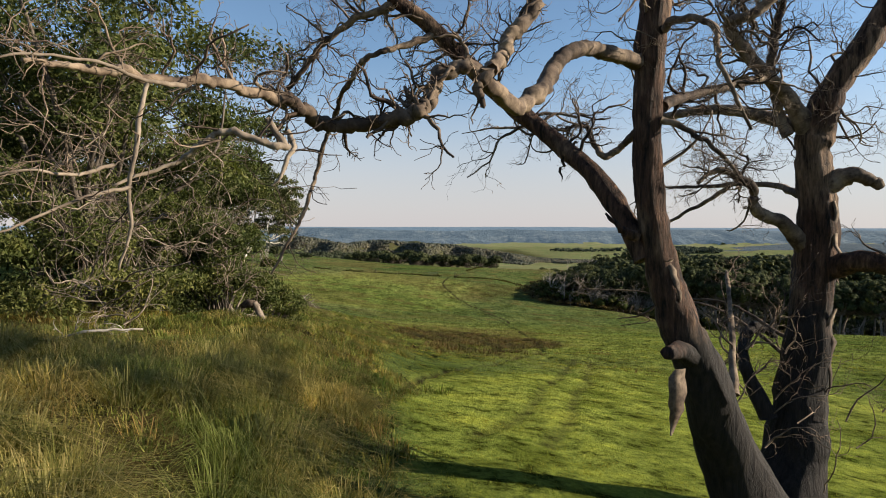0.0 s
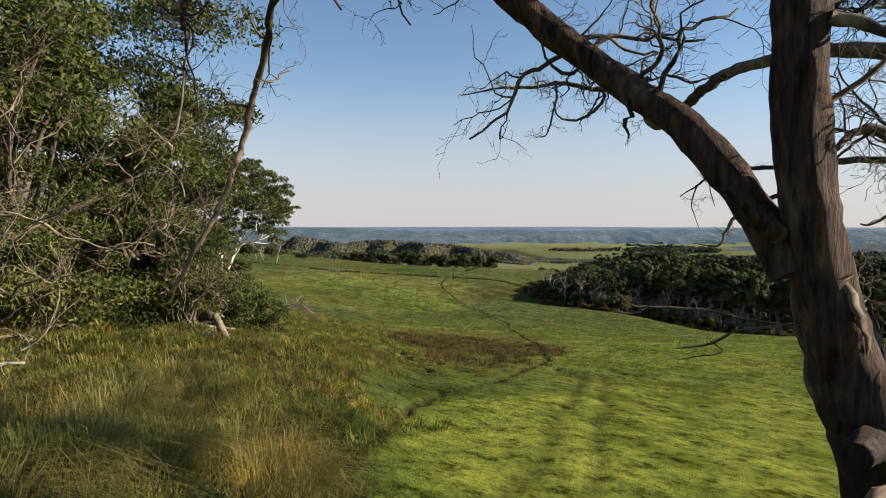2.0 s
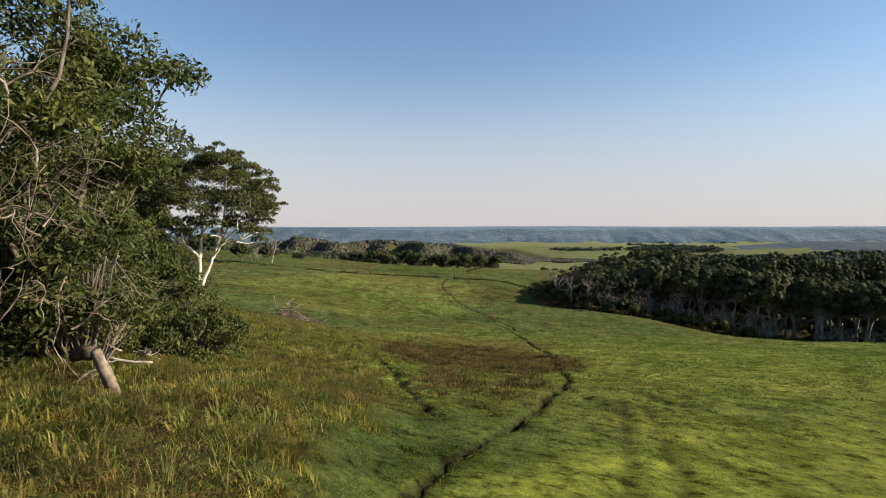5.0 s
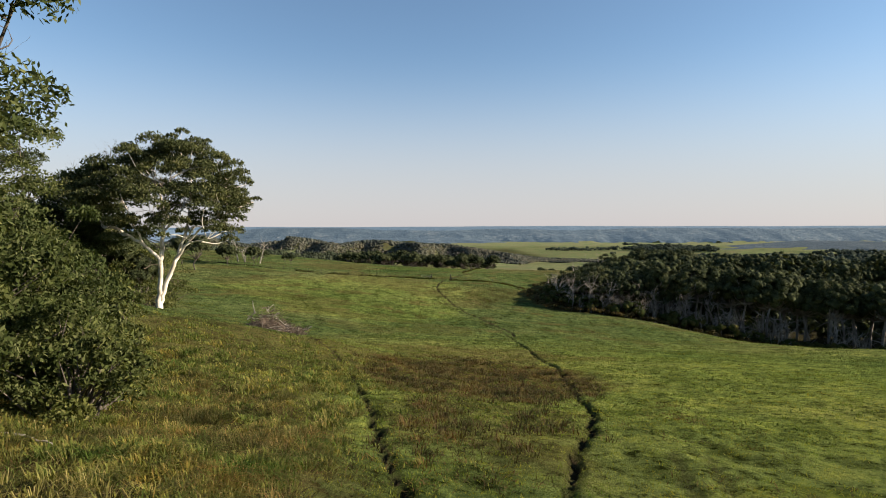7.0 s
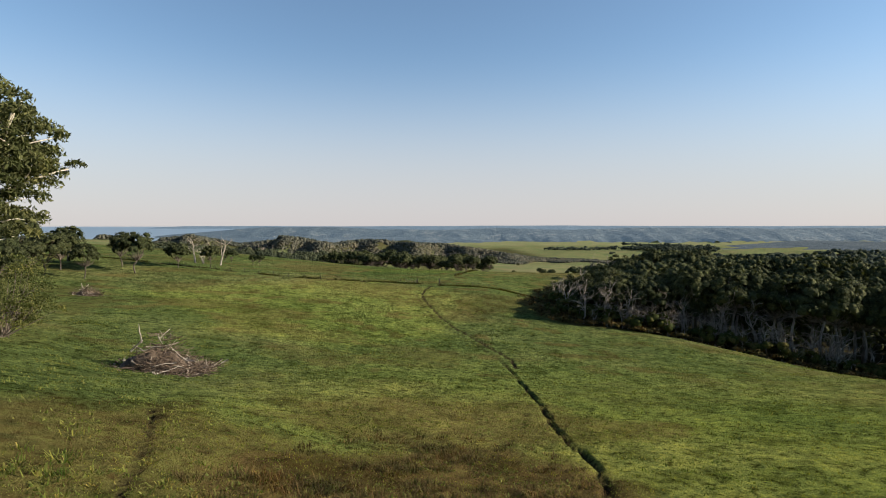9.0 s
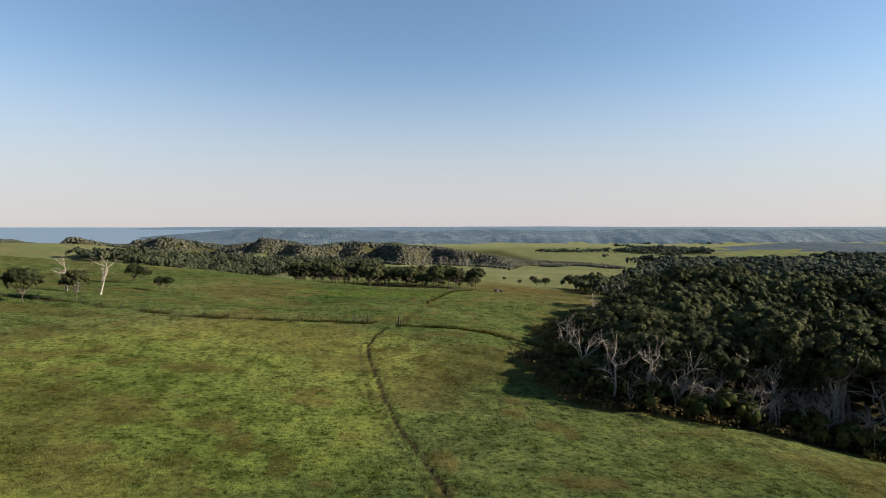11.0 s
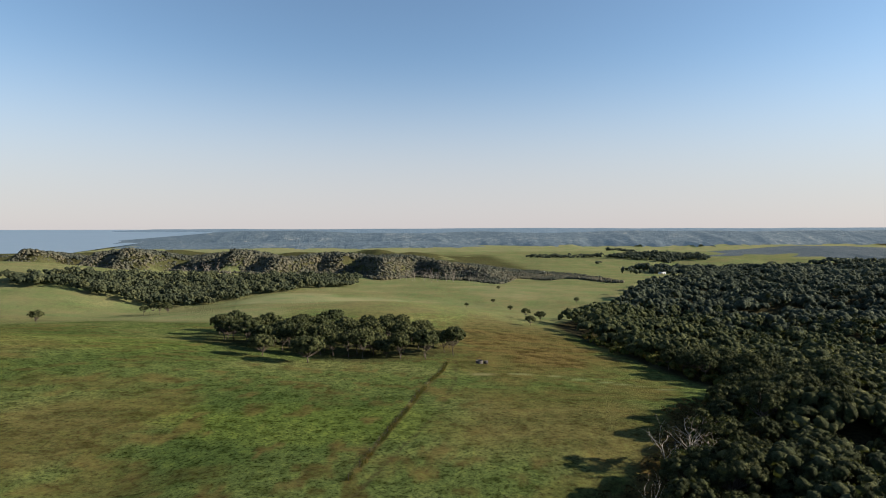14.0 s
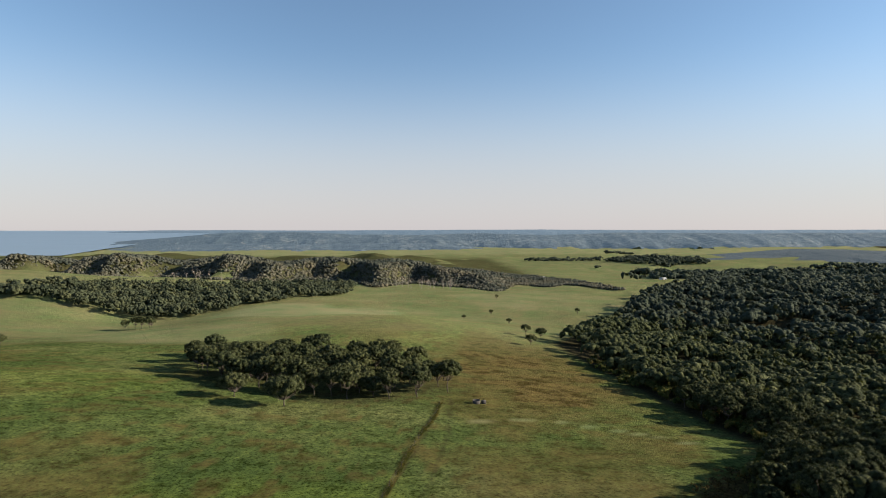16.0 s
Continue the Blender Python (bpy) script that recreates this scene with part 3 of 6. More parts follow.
def far_ridge(name, y0, depth, x0, x1, foot, crest, rough, seed, mat, label, spur=150, fade=(1300, 900, 0.6)):
    xs, ys = np.linspace(x0, x1, 420), np.linspace(0, 1, 30)
    U, V = np.meshgrid(xs, ys)
    ends = smooth((U - x0) / fade[0]) * smooth((x1 - U) / fade[1] + fade[2])
    top = crest - rough + rough * 2 * (fbm(U / 700, U * 0 + seed, seed, 5) - 0.25)
    W = U + 90 * (fbm(U / 300, V * 2, seed + 9, 3) - 0.5)
    gully = np.abs(2 * vnoise(W / spur, V * 0.5, seed + 5) - 1) * 0.75 + np.abs(2 * fbm(W / spur * 2.6, V * 0.8, seed + 6, 4) - 1) * 0.75
    Z = foot + (top - foot) * np.clip(V * 1.2 + 0.2 - 0.95 * (1 - V) * gully, 0, 1) ** 0.8 * ends
    buf = Buf()
    nx = len(xs)
    i, j = np.meshgrid(np.arange(len(ys) - 1), np.arange(nx - 1), indexing="ij")
    q = np.stack([i * nx + j, i * nx + j + 1, (i + 1) * nx + j + 1, (i + 1) * nx + j], -1).reshape(-1, 4)
    buf.add(np.stack([U, y0 + V * depth, Z], -1).reshape(-1, 3), q)
    tagged(new(name, buf.mesh(name, mat)), label, "hills", kind="structure")


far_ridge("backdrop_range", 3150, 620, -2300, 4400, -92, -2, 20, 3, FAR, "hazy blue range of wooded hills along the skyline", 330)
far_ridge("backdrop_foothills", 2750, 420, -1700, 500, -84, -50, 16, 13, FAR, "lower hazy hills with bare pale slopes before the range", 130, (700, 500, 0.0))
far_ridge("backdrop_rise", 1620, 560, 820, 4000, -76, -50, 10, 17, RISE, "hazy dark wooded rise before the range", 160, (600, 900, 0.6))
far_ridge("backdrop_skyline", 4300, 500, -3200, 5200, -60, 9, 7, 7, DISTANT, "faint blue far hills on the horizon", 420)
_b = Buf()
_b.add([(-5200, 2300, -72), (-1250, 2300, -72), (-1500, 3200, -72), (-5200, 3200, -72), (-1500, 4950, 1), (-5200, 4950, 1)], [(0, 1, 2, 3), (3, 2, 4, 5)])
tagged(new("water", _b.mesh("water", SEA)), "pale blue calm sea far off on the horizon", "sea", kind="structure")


# ---------------------------------------------------------------- the dead tree at the start
def limb(name, parent, nodes, sides=12, flute=0.0, mat=None, rough=0.14, twig=None, seed=1, slim=1.0):
    """One limb through (x, y, z, radius) nodes; twig: number of bare side branches, their length and level."""
    line = rounded(nodes, 9)
    line[:, 3] *= slim
    rng = np.random.default_rng(seed)
    sway = np.cumsum(rng.normal(size=(len(line), 3)), 0)
    sway -= np.linspace(0, 1, len(line))[:, None] * sway[-1]
    line[:, :3] += sway * np.where(line[:, 3:4] < 0.085, np.minimum(0.010, line[:, 3:4] * 0.3), 0.0)
    line[1:-1, :3] += rng.normal(size=(len(line) - 2, 3)) * np.where(line[1:-1, 3:4] > 0.1, 0.012, 0.07) * line[1:-1, 3:4]
    buf = Buf()
    tube(buf, line[:, :3], line[:, 3] * (1 + np.where(line[:, 3] > 0.1, 0.012, 0.05) * rng.normal(size=len(line))), sides, rough, seed, flute)
    ob = part(name, buf, mat or CHARRED, parent)
    if twig:
        count, length, level, first = twig
        for k in range(count):
            i = int(rng.integers(int(first * len(line)), len(line) - 1))
            d = line[i + 1, :3] - line[i, :3]
            d = d / np.linalg.norm(d) * 0.6 + unit(rng, 1)[0] + np.array([0, 0.25, 0.4])
            r = min(line[i, 3] * 0.4, 0.028)
            twigs(TWIGS, rng, line[i, :3], d / np.linalg.norm(d), length * rng.uniform(0.6, 1.2), r, level, 0.38)
    return ob


TWIGS = Buf()
dead_tree = thing("dead_tree", (0, 0, 0), "bare dead gum with charred twin trunks and twisted grey limbs", "tree")
limb("trunk", dead_tree, [
    (3.61, 8.70, 1.33, 0.697), (2.93, 8.40, 2.72, 0.466), (2.26, 8.00, 4.03, 0.345), (1.93, 7.90, 4.73, 0.297),
    (1.69, 7.90, 5.55, 0.237), (1.55, 7.90, 6.44, 0.208), (1.52, 7.90, 7.39, 0.215), (1.53, 7.90, 8.11, 0.222),
    (1.59, 7.90, 8.84, 0.222), (1.65, 8.00, 9.67, 0.203), (1.82, 8.20, 10.88, 0.154)], 16, 0.05, CHARRED, twig=(9, 1.7, 3, 0.5), seed=11, slim=0.86)
limb("trunk", dead_tree, [
    (4.28, 9.40, 0.95, 0.755), (4.65, 9.70, 2.21, 0.573), (4.86, 9.80, 3.60, 0.454), (5.03, 9.90, 5.00, 0.412),
    (5.06, 9.90, 5.93, 0.384), (4.98, 9.90, 6.87, 0.337), (4.98, 9.90, 7.51, 0.347), (5.24, 9.80, 8.23, 0.278),
    (5.61, 9.70, 8.83, 0.257), (5.96, 9.60, 9.51, 0.227), (6.30, 9.40, 10.38, 0.178)], 16, 0.05, CHARRED, twig=(13, 1.8, 3, 0.5), seed=12, slim=0.78)
limb("limb", dead_tree, [
    (1.52, 7.95, 5.47, 0.172), (1.35, 8.15, 5.96, 0.191), (1.06, 8.50, 6.55, 0.184), (0.68, 9.00, 7.06, 0.178),
    (0.21, 9.30, 7.53, 0.176), (-0.30, 9.40, 7.98, 0.178), (-0.83, 9.40, 8.50, 0.169), (-1.36, 9.30, 8.98, 0.158),
    (-1.87, 9.20, 9.33, 0.139), (-2.44, 9.00, 9.82, 0.102)], 12, 0.03, CHARRED, twig=(26, 1.5, 3, 0.25), seed=13, slim=0.76)
limb("limb", dead_tree, [
    (1.52, 7.90, 8.05, 0.185), (1.37, 7.85, 8.03, 0.17), (0.85, 7.4, 8.01, 0.145), (0.5, 7.1, 7.97, 0.14), (0.22, 6.85, 7.82, 0.14),
    (0.02, 6.6, 7.55, 0.145), (-0.17, 6.2, 7.25, 0.135), (-0.39, 5.8, 7.07, 0.12), (-0.63, 5.3, 7.11, 0.105), (-0.84, 5.0, 7.16, 0.095),
    (-1.07, 4.95, 7.1, 0.09), (-1.21, 4.9, 7.01, 0.09), (-1.28, 4.75, 6.82, 0.092), (-1.34, 4.65, 6.7, 0.098), (-1.52, 4.7, 6.63, 0.098),
    (-1.77, 4.85, 6.61, 0.084), (-2.07, 5.0, 6.62, 0.084), (-2.24, 5.05, 6.64, 0.09), (-2.33, 4.9, 6.69, 0.078), (-2.47, 4.7, 6.75, 0.07),
    (-2.62, 4.4, 6.75, 0.06), (-2.73, 4.1, 6.76, 0.052), (-2.84, 3.8, 6.74, 0.045), (-2.93, 3.5, 6.73, 0.038), (-3.05, 3.3, 6.7, 0.028),
    (-3.14, 3.1, 6.68, 0.018)], 14, 0.05, DEAD, rough=0.15, twig=(34, 0.55, 2, 0.34), seed=14, slim=0.64)
limb("limb", dead_tree, [
    (-0.74, 5.1, 7.16, 0.085), (-0.62, 5.25, 7.33, 0.085), (-0.6, 5.3, 7.46, 0.085), (-0.47, 5.4, 7.67, 0.08), (-0.37, 5.5, 7.9, 0.07),
    (-0.32, 5.6, 8.23, 0.05)], 10, 0.0, DEAD, rough=0.25, twig=(6, 0.7, 2, 0.4), seed=15, slim=0.76)
limb("limb", dead_tree, [
    (-0.77, 5.05, 7.17, 0.07), (-0.84, 5.0, 7.03, 0.055), (-0.83, 5.0, 6.85, 0.03)], 8, 0.0, DEAD, twig=(3, 0.35, 1, 0.4), seed=16, slim=0.76)
limb("limb", dead_tree, [
    (4.92, 9.90, 7.42, 0.234), (4.47, 9.80, 8.00, 0.167), (4.01, 9.70, 8.38, 0.147), (3.58, 9.60, 8.78, 0.136),
    (3.33, 9.50, 9.09, 0.117), (3.71, 9.40, 9.27, 0.098), (4.04, 9.30, 9.68, 0.079), (4.15, 9.30, 10.32, 0.053)], 10, 0.0, DEAD, twig=(16, 1.4, 3, 0.3), seed=17, slim=0.76)
limb("limb", dead_tree, [
    (4.87, 9.90, 5.56, 0.197), (4.43, 9.80, 5.98, 0.148), (4.02, 9.80, 6.16, 0.130), (3.76, 9.70, 6.57, 0.092),
    (3.29, 9.60, 6.83, 0.059), (2.89, 9.50, 6.60, 0.036)], 10, 0.0, DEAD, twig=(9, 1.0, 3, 0.4), seed=18, slim=0.76)
limb("limb", dead_tree, [
    (4.54, 9.90, 7.42, 0.122), (4.37, 10.00, 7.90, 0.104), (4.26, 10.00, 8.55, 0.095), (4.37, 10.00, 9.20, 0.085),
    (4.53, 10.00, 9.93, 0.066)], 8, 0.0, DEAD, twig=(12, 1.3, 3, 0.4), seed=19, slim=0.76)
limb("stub", dead_tree, [(5.19, 9.80, 6.63, 0.232), (5.42, 9.60, 6.75, 0.182), (5.66, 9.50, 6.63, 0.117), (5.77, 9.50, 6.54, 0.090)], 10, 0.0, DEAD, twig=None, seed=20, slim=0.76)
limb("limb", dead_tree, [(5.17, 9.70, 5.25, 0.239), (5.34, 9.30, 5.39, 0.220), (5.63, 9.00, 5.34, 0.195), (5.97, 8.80, 5.42, 0.141)], 10, 0.0, CHARRED, twig=(5, 1.0, 2, 0.5), seed=21, slim=0.76)
limb("limb", dead_tree, [
    (-1.27, 9.30, 8.86, 0.105), (-1.85, 9.00, 8.55, 0.076), (-2.18, 8.90, 8.35, 0.067), (-2.47, 9.20, 8.14, 0.065),
    (-2.84, 9.80, 7.84, 0.060), (-3.08, 10.30, 7.55, 0.063), (-3.31, 10.50, 7.14, 0.065), (-3.44, 10.50, 6.65, 0.060),
    (-3.64, 10.40, 6.05, 0.049), (-3.91, 10.30, 5.51, 0.039), (-4.11, 10.30, 5.07, 0.029)], 8, 0.0, DEAD, rough=0.3, twig=(12, 0.8, 2, 0.2), seed=22, slim=0.62)
limb("limb", dead_tree, [
    (-1.87, 9.20, 9.28, 0.096), (-2.40, 9.30, 9.11, 0.070), (-2.96, 9.50, 8.78, 0.067), (-3.20, 9.60, 8.55, 0.064),
    (-3.55, 9.70, 8.17, 0.055), (-3.68, 9.70, 7.81, 0.041)], 8, 0.0, DEAD, twig=(22, 1.2, 3, 0.0), seed=23, slim=0.76)
limb("limb", dead_tree, [
    (4.98, 9.9, 7.5, 0.16), (4.2, 11.2, 8.1, 0.13), (3.4, 12.1, 8.15, 0.12), (2.96, 12.5, 7.97, 0.11), (2.77, 12.8, 7.8, 0.105), (2.57, 13.0, 7.6, 0.1),
    (2.3, 13.06, 7.51, 0.095), (2.15, 13.1, 7.84, 0.08), (2.06, 13.15, 8.16, 0.07), (1.77, 13.2, 8.19, 0.06), (1.45, 13.2, 8.12, 0.055),
    (1.02, 13.2, 8.19, 0.048), (0.61, 13.3, 8.14, 0.04), (-0.03, 13.3, 8.09, 0.028), (-0.73, 13.3, 7.98, 0.012)], 8, 0.0, DEAD, twig=(16, 0.55, 2, 0.45), seed=24, slim=0.76)
for _seed, _nodes in enumerate((
        [(1.61, 13.2, 8.12, 0.032), (1.55, 13.2, 7.81, 0.028), (1.21, 13.2, 7.59, 0.022), (0.9, 13.2, 7.59, 0.016), (0.77, 13.2, 7.87, 0.009)],
        [(0.83, 13.2, 8.15, 0.026), (0.77, 13.2, 7.69, 0.02), (0.68, 13.2, 7.33, 0.014), (0.49, 13.2, 7.28, 0.006)],
        [(5.0, 9.9, 6.4, 0.09), (5.1, 11.6, 6.75, 0.06), (4.64, 13.2, 6.82, 0.045), (4.06, 13.6, 6.82, 0.032), (3.79, 13.7, 6.91, 0.026), (3.45, 13.75, 6.6, 0.02), (3.11, 13.8, 6.35, 0.008)],
        [(3.72, 13.7, 6.87, 0.014), (3.58, 13.7, 6.59, 0.012), (3.67, 13.7, 6.19, 0.006)],
        [(3.39, 13.75, 6.55, 0.014), (3.31, 13.75, 6.23, 0.011), (3.44, 13.75, 5.78, 0.006)],
        [(4.88, 12.4, 6.78, 0.05), (4.47, 13.0, 6.36, 0.045), (3.93, 13.4, 5.99, 0.032), (3.81, 13.5, 5.74, 0.026), (3.65, 13.5, 5.51, 0.02), (3.22, 13.5, 5.55, 0.008)],
        [(4.82, 9.8, 3.6, 0.036), (4.3, 11.6, 4.3, 0.024), (3.59, 12.6, 4.42, 0.019), (3.1, 12.9, 4.52, 0.016), (2.33, 13.0, 4.55, 0.013), (2.05, 13.0, 4.57, 0.010), (1.79, 12.95, 4.76, 0.007)],
        [(2.33, 13.0, 4.55, 0.014), (2.05, 13.0, 4.43, 0.011), (1.74, 13.0, 4.48, 0.006)],
        [(4.86, 9.85, 3.9, 0.036), (4.1, 11.2, 4.5, 0.024), (3.33, 12.0, 4.33, 0.02), (3.11, 12.2, 4.21, 0.024), (2.94, 12.4, 4.03, 0.018), (2.55, 12.5, 3.96, 0.007)],
        [(2.98, 12.3, 4.11, 0.016), (3.15, 12.3, 3.94, 0.012), (2.57, 12.3, 3.85, 0.006)])):
    limb("drooping_branch", dead_tree, _nodes, 6, 0.0, DEAD, twig=(5, 0.3, 1, 0.35), seed=60 + _seed, slim=1.0)
limb("limb", dead_tree, [(1.74, 8.00, 7.48, 0.105), (2.35, 8.50, 7.76, 0.088), (3.19, 9.00, 8.01, 0.085), (3.88, 9.50, 8.24, 0.081)], 8, 0.0, DEAD, twig=(14, 1.1, 3, 0.2), seed=25, slim=0.76)
limb("limb", dead_tree, [(1.66, 7.80, 7.26, 0.066), (2.01, 7.60, 7.08, 0.046), (2.32, 7.50, 6.79, 0.035), (2.56, 7.40, 6.40, 0.021)], 6, 0.0, DEAD, twig=(8, 0.8, 3, 0.2), seed=26, slim=0.76)
limb("limb", dead_tree, [
    (1.60, 7.80, 8.37, 0.088), (1.79, 7.40, 8.44, 0.062), (1.92, 7.00, 8.20, 0.052), (1.94, 6.90, 7.76, 0.042),
    (2.09, 6.80, 7.36, 0.032), (2.29, 6.80, 6.99, 0.022)], 6, 0.0, DEAD, twig=(8, 0.7, 3, 0.3), seed=27, slim=0.76)
limb("burl", dead_tree, [(2.32, 8.00, 4.11, 0.225), (1.89, 7.60, 4.33, 0.157), (1.61, 7.35, 4.36, 0.117)], 10, 0.0, CHARRED, twig=None, seed=28, slim=0.76)
limb("stub", dead_tree, [(1.39, 7.90, 5.77, 0.111), (1.16, 7.80, 5.88, 0.066), (0.96, 7.80, 6.08, 0.018)], 7, 0.0, CHARRED, twig=None, seed=29, slim=0.76)
limb("limb", dead_tree, [
    (4.16, 9.60, 2.81, 0.182), (3.88, 9.80, 3.59, 0.130), (4.06, 10.20, 3.99, 0.126), (4.38, 10.40, 4.15, 0.108),
    (4.73, 10.40, 4.00, 0.059)], 8, 0.0, CHARRED, twig=(7, 0.9, 2, 0.2), seed=30, slim=0.76)
limb("limb", dead_tree, [(2.99, 8.40, 3.53, 0.087), (3.28, 9.00, 4.22, 0.059), (3.92, 10.50, 4.93, 0.050), (4.11, 11.00, 5.10, 0.031)], 6, 0.0, DEAD, twig=(8, 0.8, 2, 0.2), seed=31, slim=0.76)
limb("limb", dead_tree, [
    (-2.32, 4.20, 6.61, 0.030), (-2.21, 4.20, 6.44, 0.034), (-2.37, 4.10, 6.47, 0.030), (-2.55, 4.10, 6.54, 0.030),
    (-2.70, 4.10, 6.45, 0.026), (-2.92, 4.10, 6.30, 0.018), (-3.18, 3.90, 6.14, 0.012)], 6, 0.0, WEATHERED, twig=(5, 0.45, 1, 0.2), seed=32, slim=0.8)
limb("limb", dead_tree, [
    (-2.60, 3.20, 6.59, 0.014), (-2.60, 3.10, 6.32, 0.014), (-2.65, 3.10, 6.08, 0.012), (-2.64, 3.10, 5.89, 0.011),
    (-2.70, 3.10, 5.68, 0.007)], 6, 0.0, WEATHERED, twig=(5, 0.45, 1, 0.2), seed=33, slim=0.8)
limb("limb", dead_tree, [
    (-2.27, 4.55, 6.57, 0.029), (-2.22, 4.50, 6.45, 0.029), (-2.27, 4.40, 6.25, 0.018), (-2.35, 4.40, 6.18, 0.008)], 6, 0.0, WEATHERED, twig=(5, 0.45, 1, 0.2), seed=34, slim=0.8)
limb("limb", dead_tree, [
    (-2.54, 3.50, 6.65, 0.019), (-2.66, 3.20, 6.62, 0.013), (-2.78, 3.00, 6.64, 0.010), (-2.95, 2.80, 6.61, 0.007),
    (-3.13, 2.70, 6.53, 0.005)], 6, 0.0, WEATHERED, twig=(5, 0.45, 1, 0.2), seed=35, slim=0.8)
limb("limb", dead_tree, [
    (-2.63, 3.10, 6.08, 0.012), (-2.71, 2.90, 6.03, 0.010), (-2.82, 2.80, 5.96, 0.008), (-2.88, 2.60, 5.87, 0.006),
    (-2.94, 2.50, 5.83, 0.003)], 6, 0.0, WEATHERED, twig=(5, 0.45, 1, 0.2), seed=36, slim=0.8)
limb("limb", dead_tree, [
    (-2.89, 3.40, 6.22, 0.014), (-2.97, 3.20, 6.14, 0.011), (-3.05, 3.00, 6.15, 0.009), (-3.26, 2.90, 6.09, 0.005)], 6, 0.0, WEATHERED, twig=(5, 0.45, 1, 0.2), seed=37, slim=0.8)

# strips of bark that hang from the trunk, and the tall thin shoots round its foot
def bark_strip(p, q, width, seed):
    rng = np.random.default_rng(seed)
    line = np.linspace(p, q, 9) + rng.normal(size=(9, 3)) * 0.02
    side = np.array([width / 2, width * 0.2, 0])
    w = np.array([0.6, 0.9, 1, 1, 0.9, 0.8, 0.6, 0.4, 0.08])[:, None]
    buf = Buf()
    back = np.array([0, 0.012, 0])
    v = np.concatenate([line - side * w, line + side * w, line + side * w + back, line - side * w + back])
    k = np.arange(8)
    q4 = [np.stack([k + a * 9, k + b * 9, k + 1 + b * 9, k + 1 + a * 9], 1) for a, b in ((0, 1), (1, 2), (2, 3), (3, 0))]
    buf.add(v, np.vstack(q4))
    part("bark_strip", buf, DEAD, dead_tree, "hanging strip of loose brown bark")


bark_strip((1.78, 7.35, 4.15), (1.72, 7.35, 3.35), 0.26, 1)
bark_strip((1.78, 7.69, 5.5), (1.90, 7.63, 4.9), 0.10, 2)
bark_strip((5.10, 9.56, 4.6), (5.04, 9.46, 3.2), 0.13, 3)
bark_strip((5.16, 9.63, 6.3), (5.18, 9.58, 5.0), 0.11, 4)
bark_strip((0.62, 8.85, 6.95), (0.60, 8.85, 6.60), 0.05, 5)
_rng = np.random.default_rng(5)
for _k in range(16):
    twigs(TWIGS, _rng, (_rng.uniform(3.0, 5.6), _rng.uniform(8.6, 9.8), _rng.uniform(1.9, 4.2)),
          (_rng.uniform(-0.5, 0.9), _rng.uniform(-0.4, 0.3), _rng.uniform(0.2, 1.0)), _rng.uniform(0.9, 1.8), 0.014, 2, 0.28)
tagged(part("branchwork", TWIGS, DEAD, dead_tree, "fine bare crooked twigs"), kind="stuff")


# ---------------------------------------------------------------- live trees
def foliage_pads(buf, rng, centres, radius, count, length, width, flat=0.55, droop=0.35, facing=False):
    """Pads of leaves round the branch ends."""
    pts, out = [], []
    for c, r in zip(centres, radius):
        u = unit(rng, count)
        k = rng.uniform(0.35, 1.0, (count, 1)) ** 0.5
        u[:, 2] = np.where(u[:, 2] < -0.3, -u[:, 2] * 0.6, u[:, 2])
        pts.append(c + u * k * r * np.array([1, 1, flat]))
        out.append(u)
    leaves(buf, rng, np.concatenate(pts), length, width, droop, np.concatenate(out) if facing else None, 0.45)


